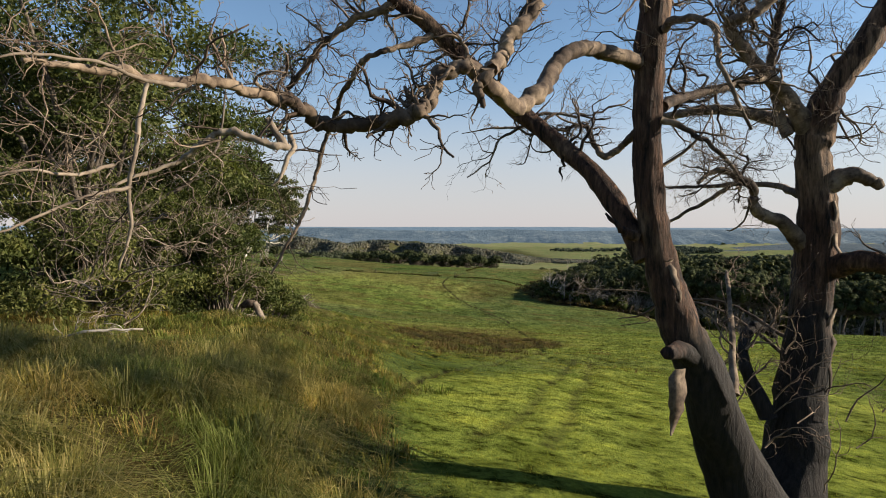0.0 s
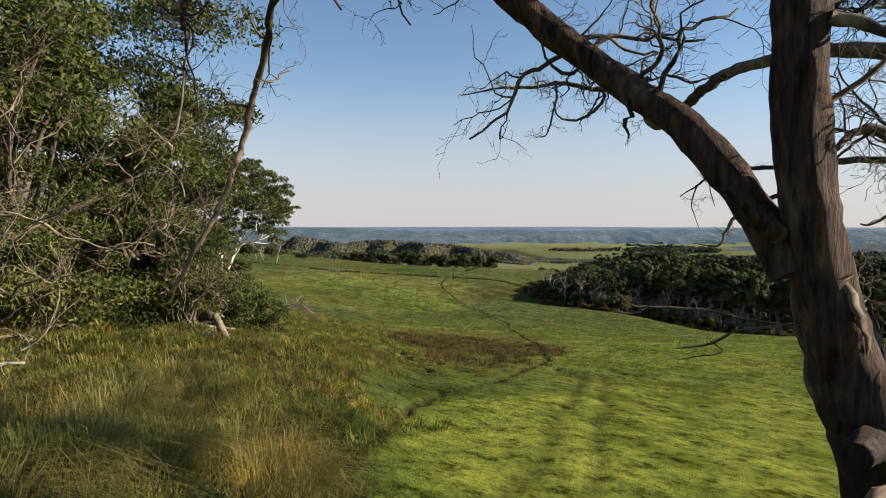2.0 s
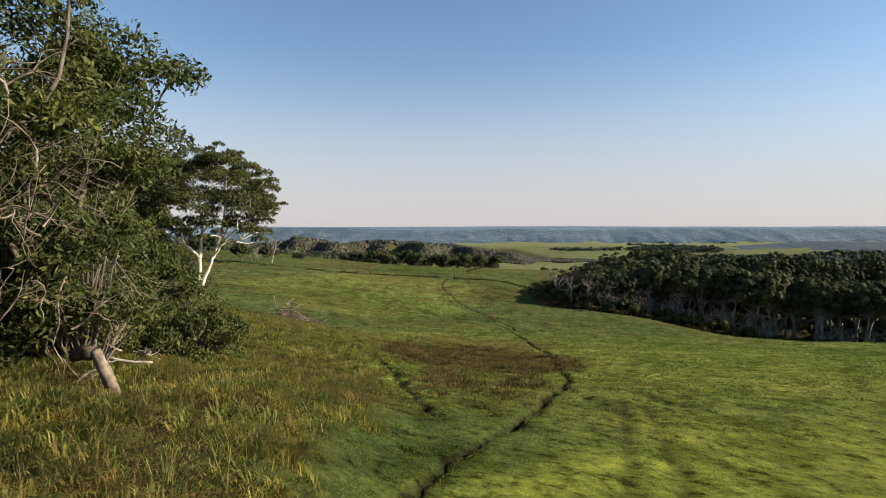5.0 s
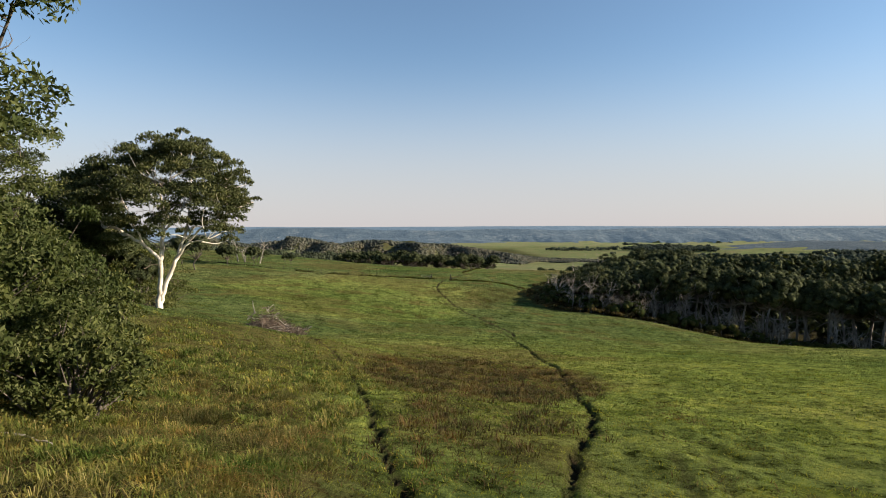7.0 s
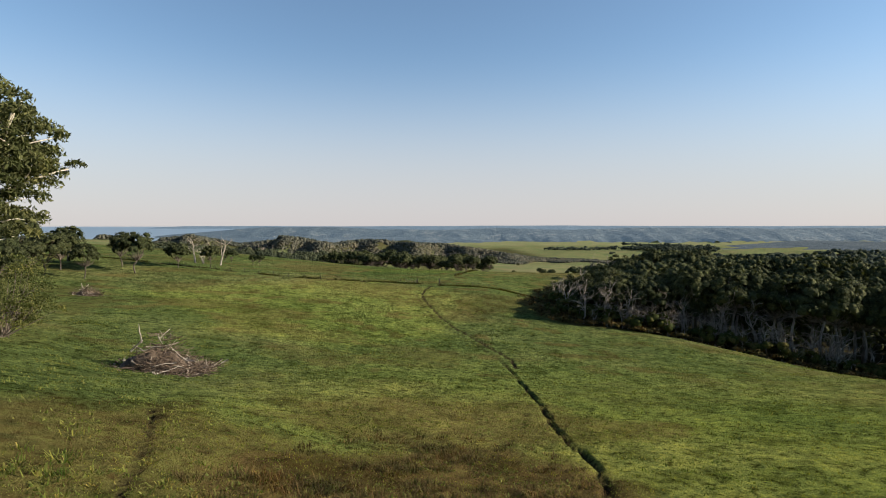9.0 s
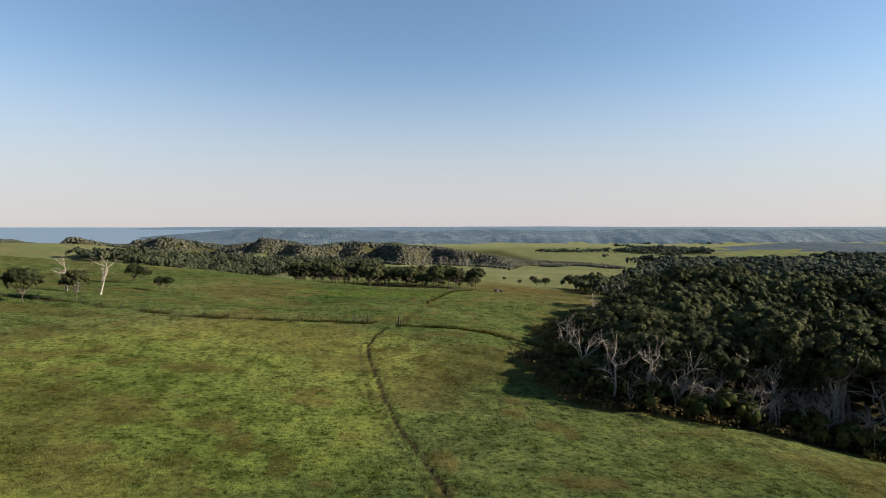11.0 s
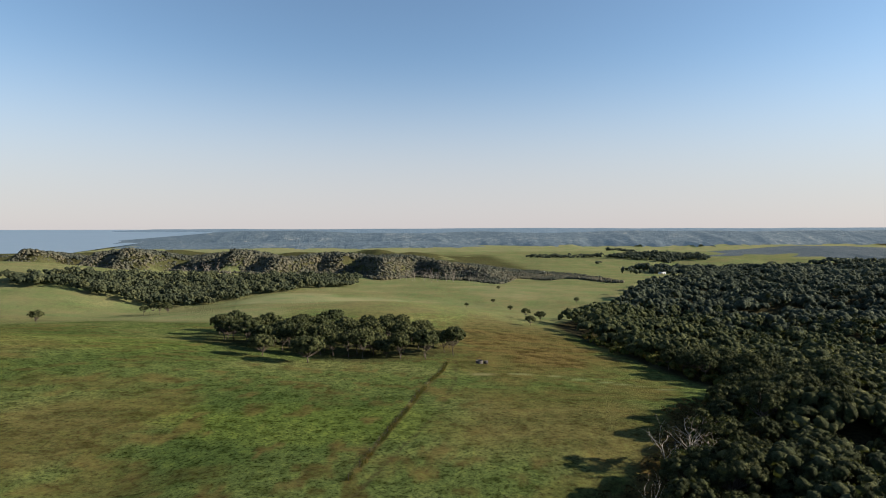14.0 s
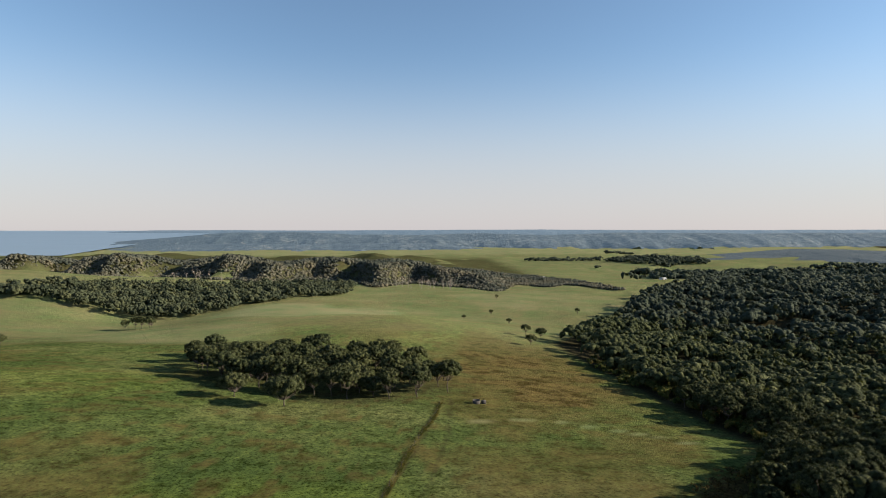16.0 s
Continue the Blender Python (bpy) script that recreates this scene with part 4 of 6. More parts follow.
def gum_meshes(seed, height, spread, fork=0.4, limbs=6, pads=5, count=120, length=0.5, width=0.2, girth=0.25, lean=(0, 0), sides=7, bare=0.1, pad=0.16, bark=None, leaf=None, facing=False, flat=0.55, low=0.72, rounds=3):
    """Trunk with limbs, and crown, as two meshes of an upright gum."""
    rng = np.random.default_rng(seed)
    wood, crown = Buf(), Buf()
    top = np.array([lean[0], lean[1], height * fork])
    trunk = np.array([(0, 0, -0.4), (0, 0, height * 0.02), top * 0.5 + rng.normal(size=3) * 0.03 * height, top])
    trunk = np.column_stack([trunk, [girth * 1.35, girth * 1.1, girth * 0.9, girth * 0.75]])
    line = rounded(trunk, 4)
    tube(wood, line[:, :3], line[:, 3], sides, 0.12, seed)
    ends, sizes = [], []
    for k in range(limbs):
        a = (k + rng.uniform(-0.35, 0.35)) / limbs * 2 * math.pi
        reach = spread * rng.uniform(0.55, 1.0) * (0.45 if k == 0 else 1)
        tip = np.array([math.cos(a) * reach, math.sin(a) * reach, height * rng.uniform(low, 0.98) - 0.18 * reach])
        start = line[-1 - int(rng.integers(0, 4)), :3]
        bend = start * 0.45 + tip * 0.55 + np.array([0, 0, -0.05 * height]) + rng.normal(size=3) * 0.05 * height
        limb_ = rounded(np.column_stack([[start, bend, tip], [girth * 0.55, girth * 0.34, girth * 0.1]]), 4)
        tube(wood, limb_[:, :3], limb_[:, 3], max(4, sides - 2), 0.1, seed + k)
        for j in range(pads):
            i = int(rng.integers(3, len(limb_)))
            p = limb_[i, :3]
            e = p + unit(rng, 1)[0] * np.array([1, 1, 0.45]) * spread * rng.uniform(0.18, 0.42) + np.array([0, 0, height * 0.05])
            e[2] = min(e[2], height)
            bit = rounded(np.column_stack([[p, (p + e) / 2 + rng.normal(size=3) * 0.03 * height, e], [girth * 0.16, girth * 0.1, girth * 0.03]]), rounds)
            tube(wood, bit[:, :3], bit[:, 3], 3)
            if rng.random() > bare:
                ends.append(e)
                sizes.append(height * pad * rng.uniform(0.6, 1.15))
            else:
                twigs(wood, rng, e, unit(rng, 1)[0] + np.array([0, 0, 1.0]), height * 0.14, girth * 0.07, 1, sides=3)
    foliage_pads(crown, rng, ends, sizes, count, length, width, flat, 0.35, facing)
    return wood.mesh("trunk", bark or GUM_BARK), crown.mesh("crown", leaf or GUM_LEAF, True)


def plant_tree(meshes, where, label, category="tree", group="", turn=0.0, size=1.0, name="gum_tree"):
    t = thing(name, where, label, category, group, turn=turn, size=size)
    for n, me in zip(("trunk", "crown"), meshes):
        ob = new(n, me)
        ob.parent = t
    return t


def at(x, y, sink=0.0):
    return (x, y, gz(x, y) - sink)


def dome(rng, n):
    """Directions over a crown: the upper half and a little below."""
    e = rng.uniform(-0.28, 1.0, n)
    a = rng.uniform(0, 2 * math.pi, n)
    k = np.sqrt(1 - e * e)
    return np.stack([np.cos(a) * k, np.sin(a) * k, e], 1)


def white_gum():
    """Twin white stems that fork low, and a layered dome of leaf pads with gaps, sprigs and bare tips."""
    rng = np.random.default_rng(41)
    t = thing("gum_tree", at(-27.4, 72.3), "spreading gum with white forked stems and dense layered crown", "tree")
    wood, crown, tips = Buf(), Buf(), Buf()
    lines = [
        [(0.0, 0.0, -0.4, 0.36), (0.0, 0.0, 1.2, 0.27), (0.1, 0.1, 3.2, 0.22), (0.2, 0.1, 5.0, 0.21), (0.3, 0.4, 7.4, 0.15), (0.0, 0.8, 10.2, 0.11), (-0.8, 0.6, 13.2, 0.06)],
        [(0.1, 0.0, 0.6, 0.22), (0.6, 0.2, 2.4, 0.20), (1.4, 0.4, 4.6, 0.18), (2.0, 0.9, 6.6, 0.14), (2.4, 1.4, 9.5, 0.10), (2.8, 1.0, 13.4, 0.05)],
        [(0.15, 0.1, 4.7, 0.17), (-1.0, -0.7, 6.2, 0.15), (-2.6, -1.6, 7.4, 0.13), (-4.4, -3.0, 8.9, 0.10), (-6.4, -4.4, 10.6, 0.05)],
        [(-2.2, -1.4, 7.1, 0.09), (-3.8, -0.6, 7.3, 0.07), (-5.4, 0.4, 7.9, 0.04)],
        [(-1.0, -0.7, 6.2, 0.10), (-1.6, -1.8, 8.6, 0.08), (-2.6, -2.2, 11.4, 0.06), (-3.6, -2.0, 13.6, 0.03)],
        [(1.4, 0.4, 4.6, 0.15), (2.8, 0.0, 6.4, 0.12), (4.2, 0.2, 7.8, 0.09), (6.2, 0.8, 9.2, 0.06), (8.4, 2.2, 10.3, 0.03)],
        [(2.0, 0.9, 6.6, 0.10), (3.6, 1.8, 8.8, 0.08), (5.4, 1.0, 11.2, 0.06), (7.6, -1.0, 12.9, 0.03)],
        [(2.8, 0.0, 6.4, 0.08), (4.6, -0.8, 6.6, 0.06), (6.0, -0.4, 7.2, 0.03)],
        [(0.3, 0.4, 7.4, 0.11), (1.2, 2.4, 9.6, 0.08), (1.0, 4.4, 12.0, 0.05)],
        [(0.3, 0.3, 6.8, 0.10), (1.4, -1.8, 9.4, 0.08), (2.8, -3.4, 12.2, 0.04)],
        [(0.1, 0.6, 9.4, 0.08), (-1.9, 2.2, 11.2, 0.06), (-4.6, 3.4, 12.8, 0.03)]]
    spine = []
    for k, nodes in enumerate(lines):
        line = rounded(nodes, 5)
        line[1:-1, :3] += rng.normal(size=(len(line) - 2, 3)) * 0.05
        tube(wood, line[:, :3], line[:, 3], 9 if k < 2 else 6, 0.12, k)
        if k not in (0, 1):
            spine.append(line[2:])
        else:
            spine.append(line[len(line) // 2:])
    spine = np.concatenate(spine)
    d = dome(rng, 150)
    c = np.array([0.1, 0.0, 10.2]) + d * np.array([7.9, 6.8, 5.4]) * rng.uniform(0.5, 1.0, (150, 1)) ** 0.7
    c[:, 2] += 1.0 * np.exp(-((c[:, 0] - 3.0) / 3.0) ** 2)
    extra = np.array([(5.6, -0.6, 8.0), (7.0, 1.8, 9.4), (5.0, 2.4, 7.6), (7.6, 0.4, 10.4), (8.5, 2.7, 10.6), (8.0, 2.4, 12.2), (6.6, 1.2, 7.4), (6.2, 1.4, 6.6), (6.9, 0.8, 8.6), (2.2, 0.6, 16.9), (1.4, 0.2, 16.4), (4.6, 0.5, 16.0), (8.6, -1.9, 12.8), (7.6, -1.0, 13.6), (6.4, -1.2, 14.2)])
    a = rng.uniform(0, 2 * math.pi, 34)
    under = np.stack([0.4 + np.cos(a) * rng.uniform(2.8, 6.8, 34), np.sin(a) * rng.uniform(2.4, 5.8, 34), rng.uniform(6.8, 9.0, 34)], 1)
    extra = np.vstack([extra, under])
    size = np.concatenate([rng.uniform(0.85, 1.75, 150), [1.2, 1.2, 1.2, 1.2, 0.55, 0.4, 1.3, 1.0, 1.3, 0.7, 0.6, 0.45, 0.8, 1.0, 0.9], rng.uniform(0.6, 1.15, 34)])
    for k, e in enumerate(np.vstack([c, extra])):
        if k % 2 and k < 150:
            continue
        p = spine[np.argmin(np.linalg.norm(spine[:, :3] - e * np.array([0.8, 0.8, 0.9]), axis=1)), :3]
        bit = rounded(np.column_stack([[p, (p + e) / 2 + rng.normal(size=3) * 0.3, e], [0.06, 0.04, 0.012]]), 3)
        tube(wood, bit[:, :3], bit[:, 3], 4)
    for centre, r in zip(np.vstack([c, extra]), size):
        foliage_pads(crown, rng, [centre], [r], int(260 * r ** 1.4), 0.30, 0.11, 0.6, 0.7)
    for k in range(16):
        p = np.array([rng.uniform(-8.0, -0.5), rng.uniform(-2.5, 2.5), 13.6])
        p[2] = 10.2 + 5.2 * math.sqrt(max(0.05, 1 - (p[0] / 8.2) ** 2)) - 0.8
        twigs(tips, rng, p, (rng.normal() * 0.4 - 0.15, rng.normal() * 0.3, 1.0), rng.uniform(1.4, 2.2), 0.03, 2, 0.25, 0.05, sides=3)
    part("trunk", wood, GUM_BARK, t, "white forked stems and limbs")
    part("crown", crown, CROWN_LEAF, t, flat=True)
    tagged(part("bare_tips", tips, WEATHERED, t, "fine bare grey twigs above the crown"), kind="stuff")


white_gum()
plant_tree(gum_meshes(47, 15.0, 6.5, 0.22, 9, 12, 420, 0.30, 0.12, 0.26, (-0.5, 0.4), 8, 0.06, 0.11, GREY_BARK, CROWN_LEAF, flat=0.7, low=0.45), at(-37.0, 76.5),
           "dark bushy gum beside the white-stemmed one", name="gum_tree")

# thicket of leafy shrubs and small trees on the bank
BRANCHY = [
    (-14.4, 21.7, 13.0, 5.5, 7, 0.32, "tall bushy gum with a red-brown trunk above the thicket"),
    (-19.5, 27.0, 13.5, 6.0, 9, 0.30, "dense green bushy tree at the back of the thicket"),
    (-24.0, 36.0, 12.0, 6.0, 12, 0.30, "dense green bushy tree at the back of the thicket"),
    (-13.8, 29.5, 11.4, 4.4, 15, 0.30, "dense green bushy tree at the back of the thicket"),
    (-29.0, 50.0, 12.0, 6.5, 13, 0.30, "dense green bushy tree at the back of the thicket"),
]
for _x, _y, _h, _s, _seed, _g, _l in BRANCHY:
    plant_tree(gum_meshes(_seed, _h, _s, 0.24, 10, 8, 600, 0.22, 0.08, _g * 0.7, (0, 0), 7, 0.3, 0.14, GREY_BARK, SHRUB_LEAF, flat=0.7), at(_x, _y), _l, name="bushy_tree")


def shrub(x, y, radius, height, seed, count=9000, label="dense dark green leafy shrub reaching the grass", length=0.26, width=0.10):
    rng = np.random.default_rng(seed)
    t = thing("shrub", at(x, y), label, "shrub")
    wood, crown = Buf(), Buf()
    ends = []
    for k in range(46):
        u = unit(rng, 1)[0]
        u[2] = abs(u[2])
        e = u * np.array([radius, radius, height * 0.85]) * rng.uniform(0.5, 1.15) + np.array([0, 0, height * 0.08])
        ends.append(e)
        b = rounded(np.column_stack([[(rng.normal() * 0.2, rng.normal() * 0.2, -0.3), e * 0.5 + rng.normal(size=3) * 0.25, e], [0.07, 0.04, 0.01]]), 3)
        tube(wood, b[:, :3], b[:, 3], 4)
    foliage_pads(crown, rng, ends, [radius * rng.uniform(0.14, 0.44) for _ in ends], count // 46, length, width, 0.75, 0.6)
    part("branchwork", wood, GREY_BARK, t)
    part("foliage", crown, SHRUB_LEAF, t, flat=True)


shrub(-10.8, 25.5, 3.0, 6.0, 1, 34000, length=0.17, width=0.06)
shrub(-15.6, 33.0, 3.6, 7.4, 2, 36000, length=0.19, width=0.07)
shrub(-20.3, 39.5, 4.8, 7.6, 3, 24000)
shrub(-22.3, 46.0, 4.6, 7.4, 4, 22000)
shrub(-27.5, 52.0, 5.0, 7.5, 5, 18000)
shrub(-13.2, 20.0, 3.0, 5.0, 6, 30000, length=0.16, width=0.055)
shrub(-16.5, 15.5, 3.6, 6.5, 7, 30000, length=0.16, width=0.055)
shrub(-31.5, 59.5, 3.6, 5.0, 8, 12000)
shrub(-21.5, 53.0, 2.0, 2.6, 9, 6000, "low brighter green shrub at the edge of the thicket")
shrub(-17.5, 46.5, 1.8, 2.2, 10, 6000, "low brighter green shrub at the edge of the thicket")
shrub(-15.2, 39.0, 1.3, 1.5, 11, 4000, "low brighter green shrub at the edge of the thicket")
shrub(-11.2, 33.5, 1.9, 3.2, 13, 9000, "low brighter green shrub at the edge of the thicket", 0.17, 0.065)
shrub(-13.6, 37.8, 1.8, 2.8, 14, 8000, "low brighter green shrub at the edge of the thicket", 0.17, 0.065)
shrub(-36.5, 68.0, 3.6, 5.5, 12, 9000)
shrub(-36.0, 84.0, 4.0, 7.5, 16, 12000)
shrub(-40.0, 97.0, 4.4, 7.5, 18, 9000)
shrub(-46.0, 108.0, 4.0, 6.5, 19, 8000)


def tangle(x, y, z, reach, seed, count):
    """Bare grey branches that lean out of the thicket."""
    t = thing("bare_branches", (x, y, gz(x, y)), "tangle of bare grey dead branches in the thicket", "branches", "dead branches in the thicket")
    rng = np.random.default_rng(seed)
    b = Buf()
    for k in range(count):
        d = unit(rng, 1)[0] * np.array([1, 1, 0.6]) + np.array([0.25, -0.35, 0.35])
        twigs(b, rng, rng.normal(size=3) * 0.7 + np.array([0, 0, z * rng.uniform(0.2, 1.0)]), d / np.linalg.norm(d), reach * rng.uniform(0.5, 1.1), 0.03, 2, 0.3, sides=3)
    tagged(part("branchwork", b, WEATHERED, t), kind="stuff")


tangle(-9.6, 20.5, 6.0, 2.8, 1, 16)
tangle(-11.8, 17.5, 8.0, 3.2, 2, 18)
tangle(-9.4, 23.0, 4.5, 2.4, 3, 12)
tangle(-14.0, 26.5, 9.5, 3.0, 4, 14)
tangle(-9.0, 14.5, 5.0, 2.6, 5, 12)
tangle(-27.5, 71.0, 14.5, 3.4, 6, 12)


# ---------------------------------------------------------------- grass
def blades(buf, roots, height, width, rng, lean=0.5, outward=None):
    n = len(roots)
    a = rng.uniform(0, 2 * math.pi, n)
    side = np.stack([np.cos(a), np.sin(a), np.zeros(n)], 1) * width / 2
    b = a + rng.uniform(-1.2, 1.2, n) + math.pi / 2
    if outward is not None:
        b = outward + rng.normal(size=n) * 0.5
        side = np.stack([-np.sin(b), np.cos(b), np.zeros(n)], 1) * width / 2
    h = height * rng.uniform(0.5, 1.15, n)
    bend = np.stack([np.cos(b), np.sin(b), np.zeros(n)], 1) * (h * lean * rng.uniform(0.1, 1.0, n))[:, None]
    mid = roots + bend * 0.32 + np.stack([0 * h, 0 * h, h * 0.72], 1)
    fall = np.clip(np.linalg.norm(bend, axis=1) / h, 0, 1.4)
    tip = roots + bend + np.stack([0 * h, 0 * h, h * (1.0 - 0.42 * fall)], 1)
    v = np.stack([roots - side, roots + side, mid + side * 0.7, mid - side * 0.7, tip], 1).reshape(-1, 3)
    if float(np.mean(height)) < 0.24:
        v = np.stack([roots - side, roots + side, tip], 1).reshape(-1, 3)
        buf.add(v, None, np.arange(3 * n).reshape(n, 3))
        return
    k = np.arange(n) * 5
    buf.add(v, np.stack([k, k + 1, k + 2, k + 3], 1), np.stack([k + 3, k + 2, k + 4], 1))


def sward(name, label, mat, region, tufts, per, height, width, spread, seed, lean=0.6, keep=None, radial=False):
    rng = np.random.default_rng(seed)
    x0, x1, y0, y1 = region
    x, y = rng.uniform(x0, x1, tufts), rng.uniform(y0, y1, tufts)
    if keep is not None:
        ok = rng.random(tufts) < keep(x, y)
        x, y = x[ok], y[ok]
    s = rng.uniform(0.6, 1.3, len(x))
    ox = rng.normal(size=len(x) * per) * spread * np.repeat(s, per)
    oy = rng.normal(size=len(x) * per) * spread * np.repeat(s, per)
    px, py = np.repeat(x, per) + ox, np.repeat(y, per) + oy
    roots = np.stack([px, py, ground_z(px, py) - 0.02], 1)
    buf = Buf()
    blades(buf, roots, height * np.repeat(s, per), width, rng, lean, np.arctan2(oy, ox) if radial else None)
    return tagged(new(name, buf.mesh(name, mat)), label, "grass", kind="stuff")


def bank(x, y):
    return smooth((-2.0 - x - 0.06 * (y - 14)) / 2.4 + 1.2 * (vnoise(x / 1.5, y / 1.5, 91) - 0.5)) * smooth((66 - y) / 22)


def lush(x, y):
    return bank(x, y) * smooth((fbm(x / 1.7, y / 1.7, 95, 3) - 0.46) / 0.07)


def matted(x, y):
    """Clumps and gaps in the growth on the bank."""
    return bank(x, y) * smooth((fbm(x / 1.3, y / 1.3, 97, 3) - 0.40) / 0.10)


sward("tussock_grass", "long straw-coloured and olive tussock grass on the bank", TUSSOCK, (-12, 0, 4, 14), 1100, 130, 0.56, 0.011, 0.12, 1, 2.5, lush, True)
sward("tussock_grass", "long straw-coloured and olive tussock grass on the bank", TUSSOCK, (-20, 2, 13, 40), 700, 36, 0.36, 0.016, 0.12, 2, 2.3, lush, True)
sward("bank_herbs", "mixed low green and brown growth on the bank", HERB, (-15, 1, 4, 30), 15000, 9, 0.13, 0.026, 0.12, 6, 1.3, bank)
sward("bank_herbs", "mixed low green and brown growth on the bank", HERB, (-24, 3, 24, 70), 17000, 6, 0.14, 0.045, 0.2, 7, 1.3, bank)
sward("leafy_herbs", "knee-high olive leafy clumps with brown stems on the bank", HERB, (-16, 1, 9, 34), 5200, 30, 0.30, 0.026, 0.13, 16, 2.3, matted, True)
sward("leafy_herbs", "knee-high olive leafy clumps with brown stems on the bank", HERB, (-26, 2, 32, 70), 4200, 20, 0.30, 0.05, 0.2, 17, 2.3, matted, True)
sward("dead_bracken", "dark brown dead bracken between the clumps on the bank", BRACKEN, (-14, 0, 9, 32), 5200, 14, 0.24, 0.03, 0.16, 18, 2.4,
      lambda x, y: bank(x, y) * smooth((0.50 - fbm(x / 1.3, y / 1.3, 97, 3)) / 0.10) * smooth((y - 9) / 4), True)
sward("sedge_clumps", "dense olive and brown sedge clumps on the bank", SEDGE, (-15, 1, 7, 44), 5200, 42, 0.32, 0.014, 0.10, 9, 2.2,
      lambda x, y: bank(x, y) * smooth((0.52 - fbm(x / 1.7, y / 1.7, 95, 3)) / 0.08) * smooth((50 - y) / 20), True)
sward("pasture_grass", "short bright green grazed grass", BLADE, (-5, 14, 6, 34), 30000, 5, 0.075, 0.012, 0.08, 3, 0.9,
      lambda x, y: (1 - 0.8 * bank(x, y)) * (1 - worn(x, y)[0]) * smooth((46 - y) / 22))
sward("pasture_grass", "short bright green grazed grass", BLADE, (-12, 34, 30, 100), 26000, 4, 0.12, 0.03, 0.16, 4, 0.9,
      lambda x, y: (1 - worn(x, y)[0]) * smooth((105 - y) / 50))
sward("pasture_tufts", "grazed tufts that roughen the green pasture", PASTURE, (-45, 75, 40, 205), 60000, 4, 0.19, 0.10, 0.12, 24, 1.5,
      lambda x, y: (1 - worn(x, y)[0]) * smooth((fbm(x / 3.5, y / 3.5, 121, 3) - 0.36) / 0.2) * (in_wood(x, y) < -2) * smooth((235 - y) / 110))
sward("dock_clumps", "dark bushy clumps of seeding dock and bracken", WEED, (-9, 13, 33, 80), 9000, 17, 0.34, 0.035, 0.17, 25, 2.2,
      lambda x, y: np.clip(0.8 * smooth((1.1 - np.hypot((x - 2.0) / 9.0, (y - 61) / 14)) / 0.35) * smooth((fbm(x / 1.6, y / 1.6, 111, 3) - 0.46) / 0.08)
                           + 0.3 * smooth((1.1 - np.hypot((x - 0.5) / 5.0, (y - 40) / 9)) / 0.4) * smooth((fbm(x / 1.6, y / 1.6, 115, 3) - 0.50) / 0.08), 0, 1) * (1 - worn(x, y)[0]), True)
sward("weeds", "brown seeding dock and bracken stalks", WEED, (-16, 13, 30, 98), 16000, 12, 0.20, 0.04, 0.26, 5, 2.2,
      lambda x, y: np.clip(0.85 * smooth((1.15 - np.hypot((x - 2.0) / 9.0, (y - 61) / 14)) / 0.4) * smooth((fbm(x / 2.2, y / 2.2, 111, 3) - 0.36) / 0.12)
                           + 0.25 * smooth((1.15 - np.hypot((x - 0.5) / 5.0, (y - 40) / 9)) / 0.4) * smooth((fbm(x / 1.8, y / 1.8, 115, 3) - 0.46) / 0.12)
                           + 0.30 * smooth((fbm(x / 4, y / 4, 113, 4) - 0.52) / 0.1) * smooth((98 - y) / 20), 0, 1) * (1 - worn(x, y)[0]))
for _line, _w in ((FENCE, 0.5), (FENCE_EAST, 0.6), (CROSS_FENCE, 0.35)):
    sward("rank_grass", "dark rank grass along the fence line", RANK, (min(p[0] for p in _line) - 2, max(p[0] for p in _line) + 2, min(p[1] for p in _line) - 2, max(p[1] for p in _line) + 2),
          26000, 8, 0.55, 0.07, 0.18, 8, 0.9, lambda x, y: smooth(1.6 - line_distance(x, y, _line) / _w) * smooth(vnoise(x / 5, y / 5, 43) * 2.2 - 0.2))


# ---------------------------------------------------------------- stump, log and brush piles
def stump():
    t = thing("stump", at(-7.75, 21.9, 0.05), "weathered grey broken stump leaning in the long grass", "stump")
    b = Buf()
    line = rounded([(0, 0, -0.2, 0.16), (-0.12, 0, 0.3, 0.13), (-0.32, 0.02, 0.75, 0.115), (-0.48, 0.05, 1.05, 0.10)], 5)
    tube(b, line[:, :3], line[:, 3], 10, 0.2, 3)
    part("trunk", b, WEATHERED, t)
    b = Buf()
    line = rounded([(-0.45, 0.05, 0.98, 0.12), (-0.72, 0.1, 1.0, 0.16), (-1.0, 0.12, 0.88, 0.10)], 5)
    tube(b, line[:, :3], line[:, 3], 9, 0.25, 4)
    part("broken_top", b, DEAD, t, "dark splintered broken top")


stump()


def fallen_branch(nodes, label="pale bare branch lying in the long grass"):
    t = thing("fallen_branch", at(nodes[0][0], nodes[0][1]), label, "branch")
    z0 = gz(nodes[0][0], nodes[0][1])
    pts = rounded([(x - nodes[0][0], y - nodes[0][1], gz(x, y) - z0 + h, r) for x, y, h, r in nodes], 5)
    b = Buf()
    rng = np.random.default_rng(int(abs(nodes[0][0]) * 100))
    pts[1:-1, :3] += rng.normal(size=(len(pts) - 2, 3)) * 0.015
    tube(b, pts[:, :3], pts[:, 3], 7, 0.15, 5)
    for k in range(4):
        i = int(rng.integers(2, len(pts) - 1))
        twigs(b, rng, pts[i, :3], unit(rng, 1)[0] + np.array([0, 0, 0.6]), 0.5, pts[i, 3] * 0.5, 1)
    part("stick", b, BLEACHED, t)


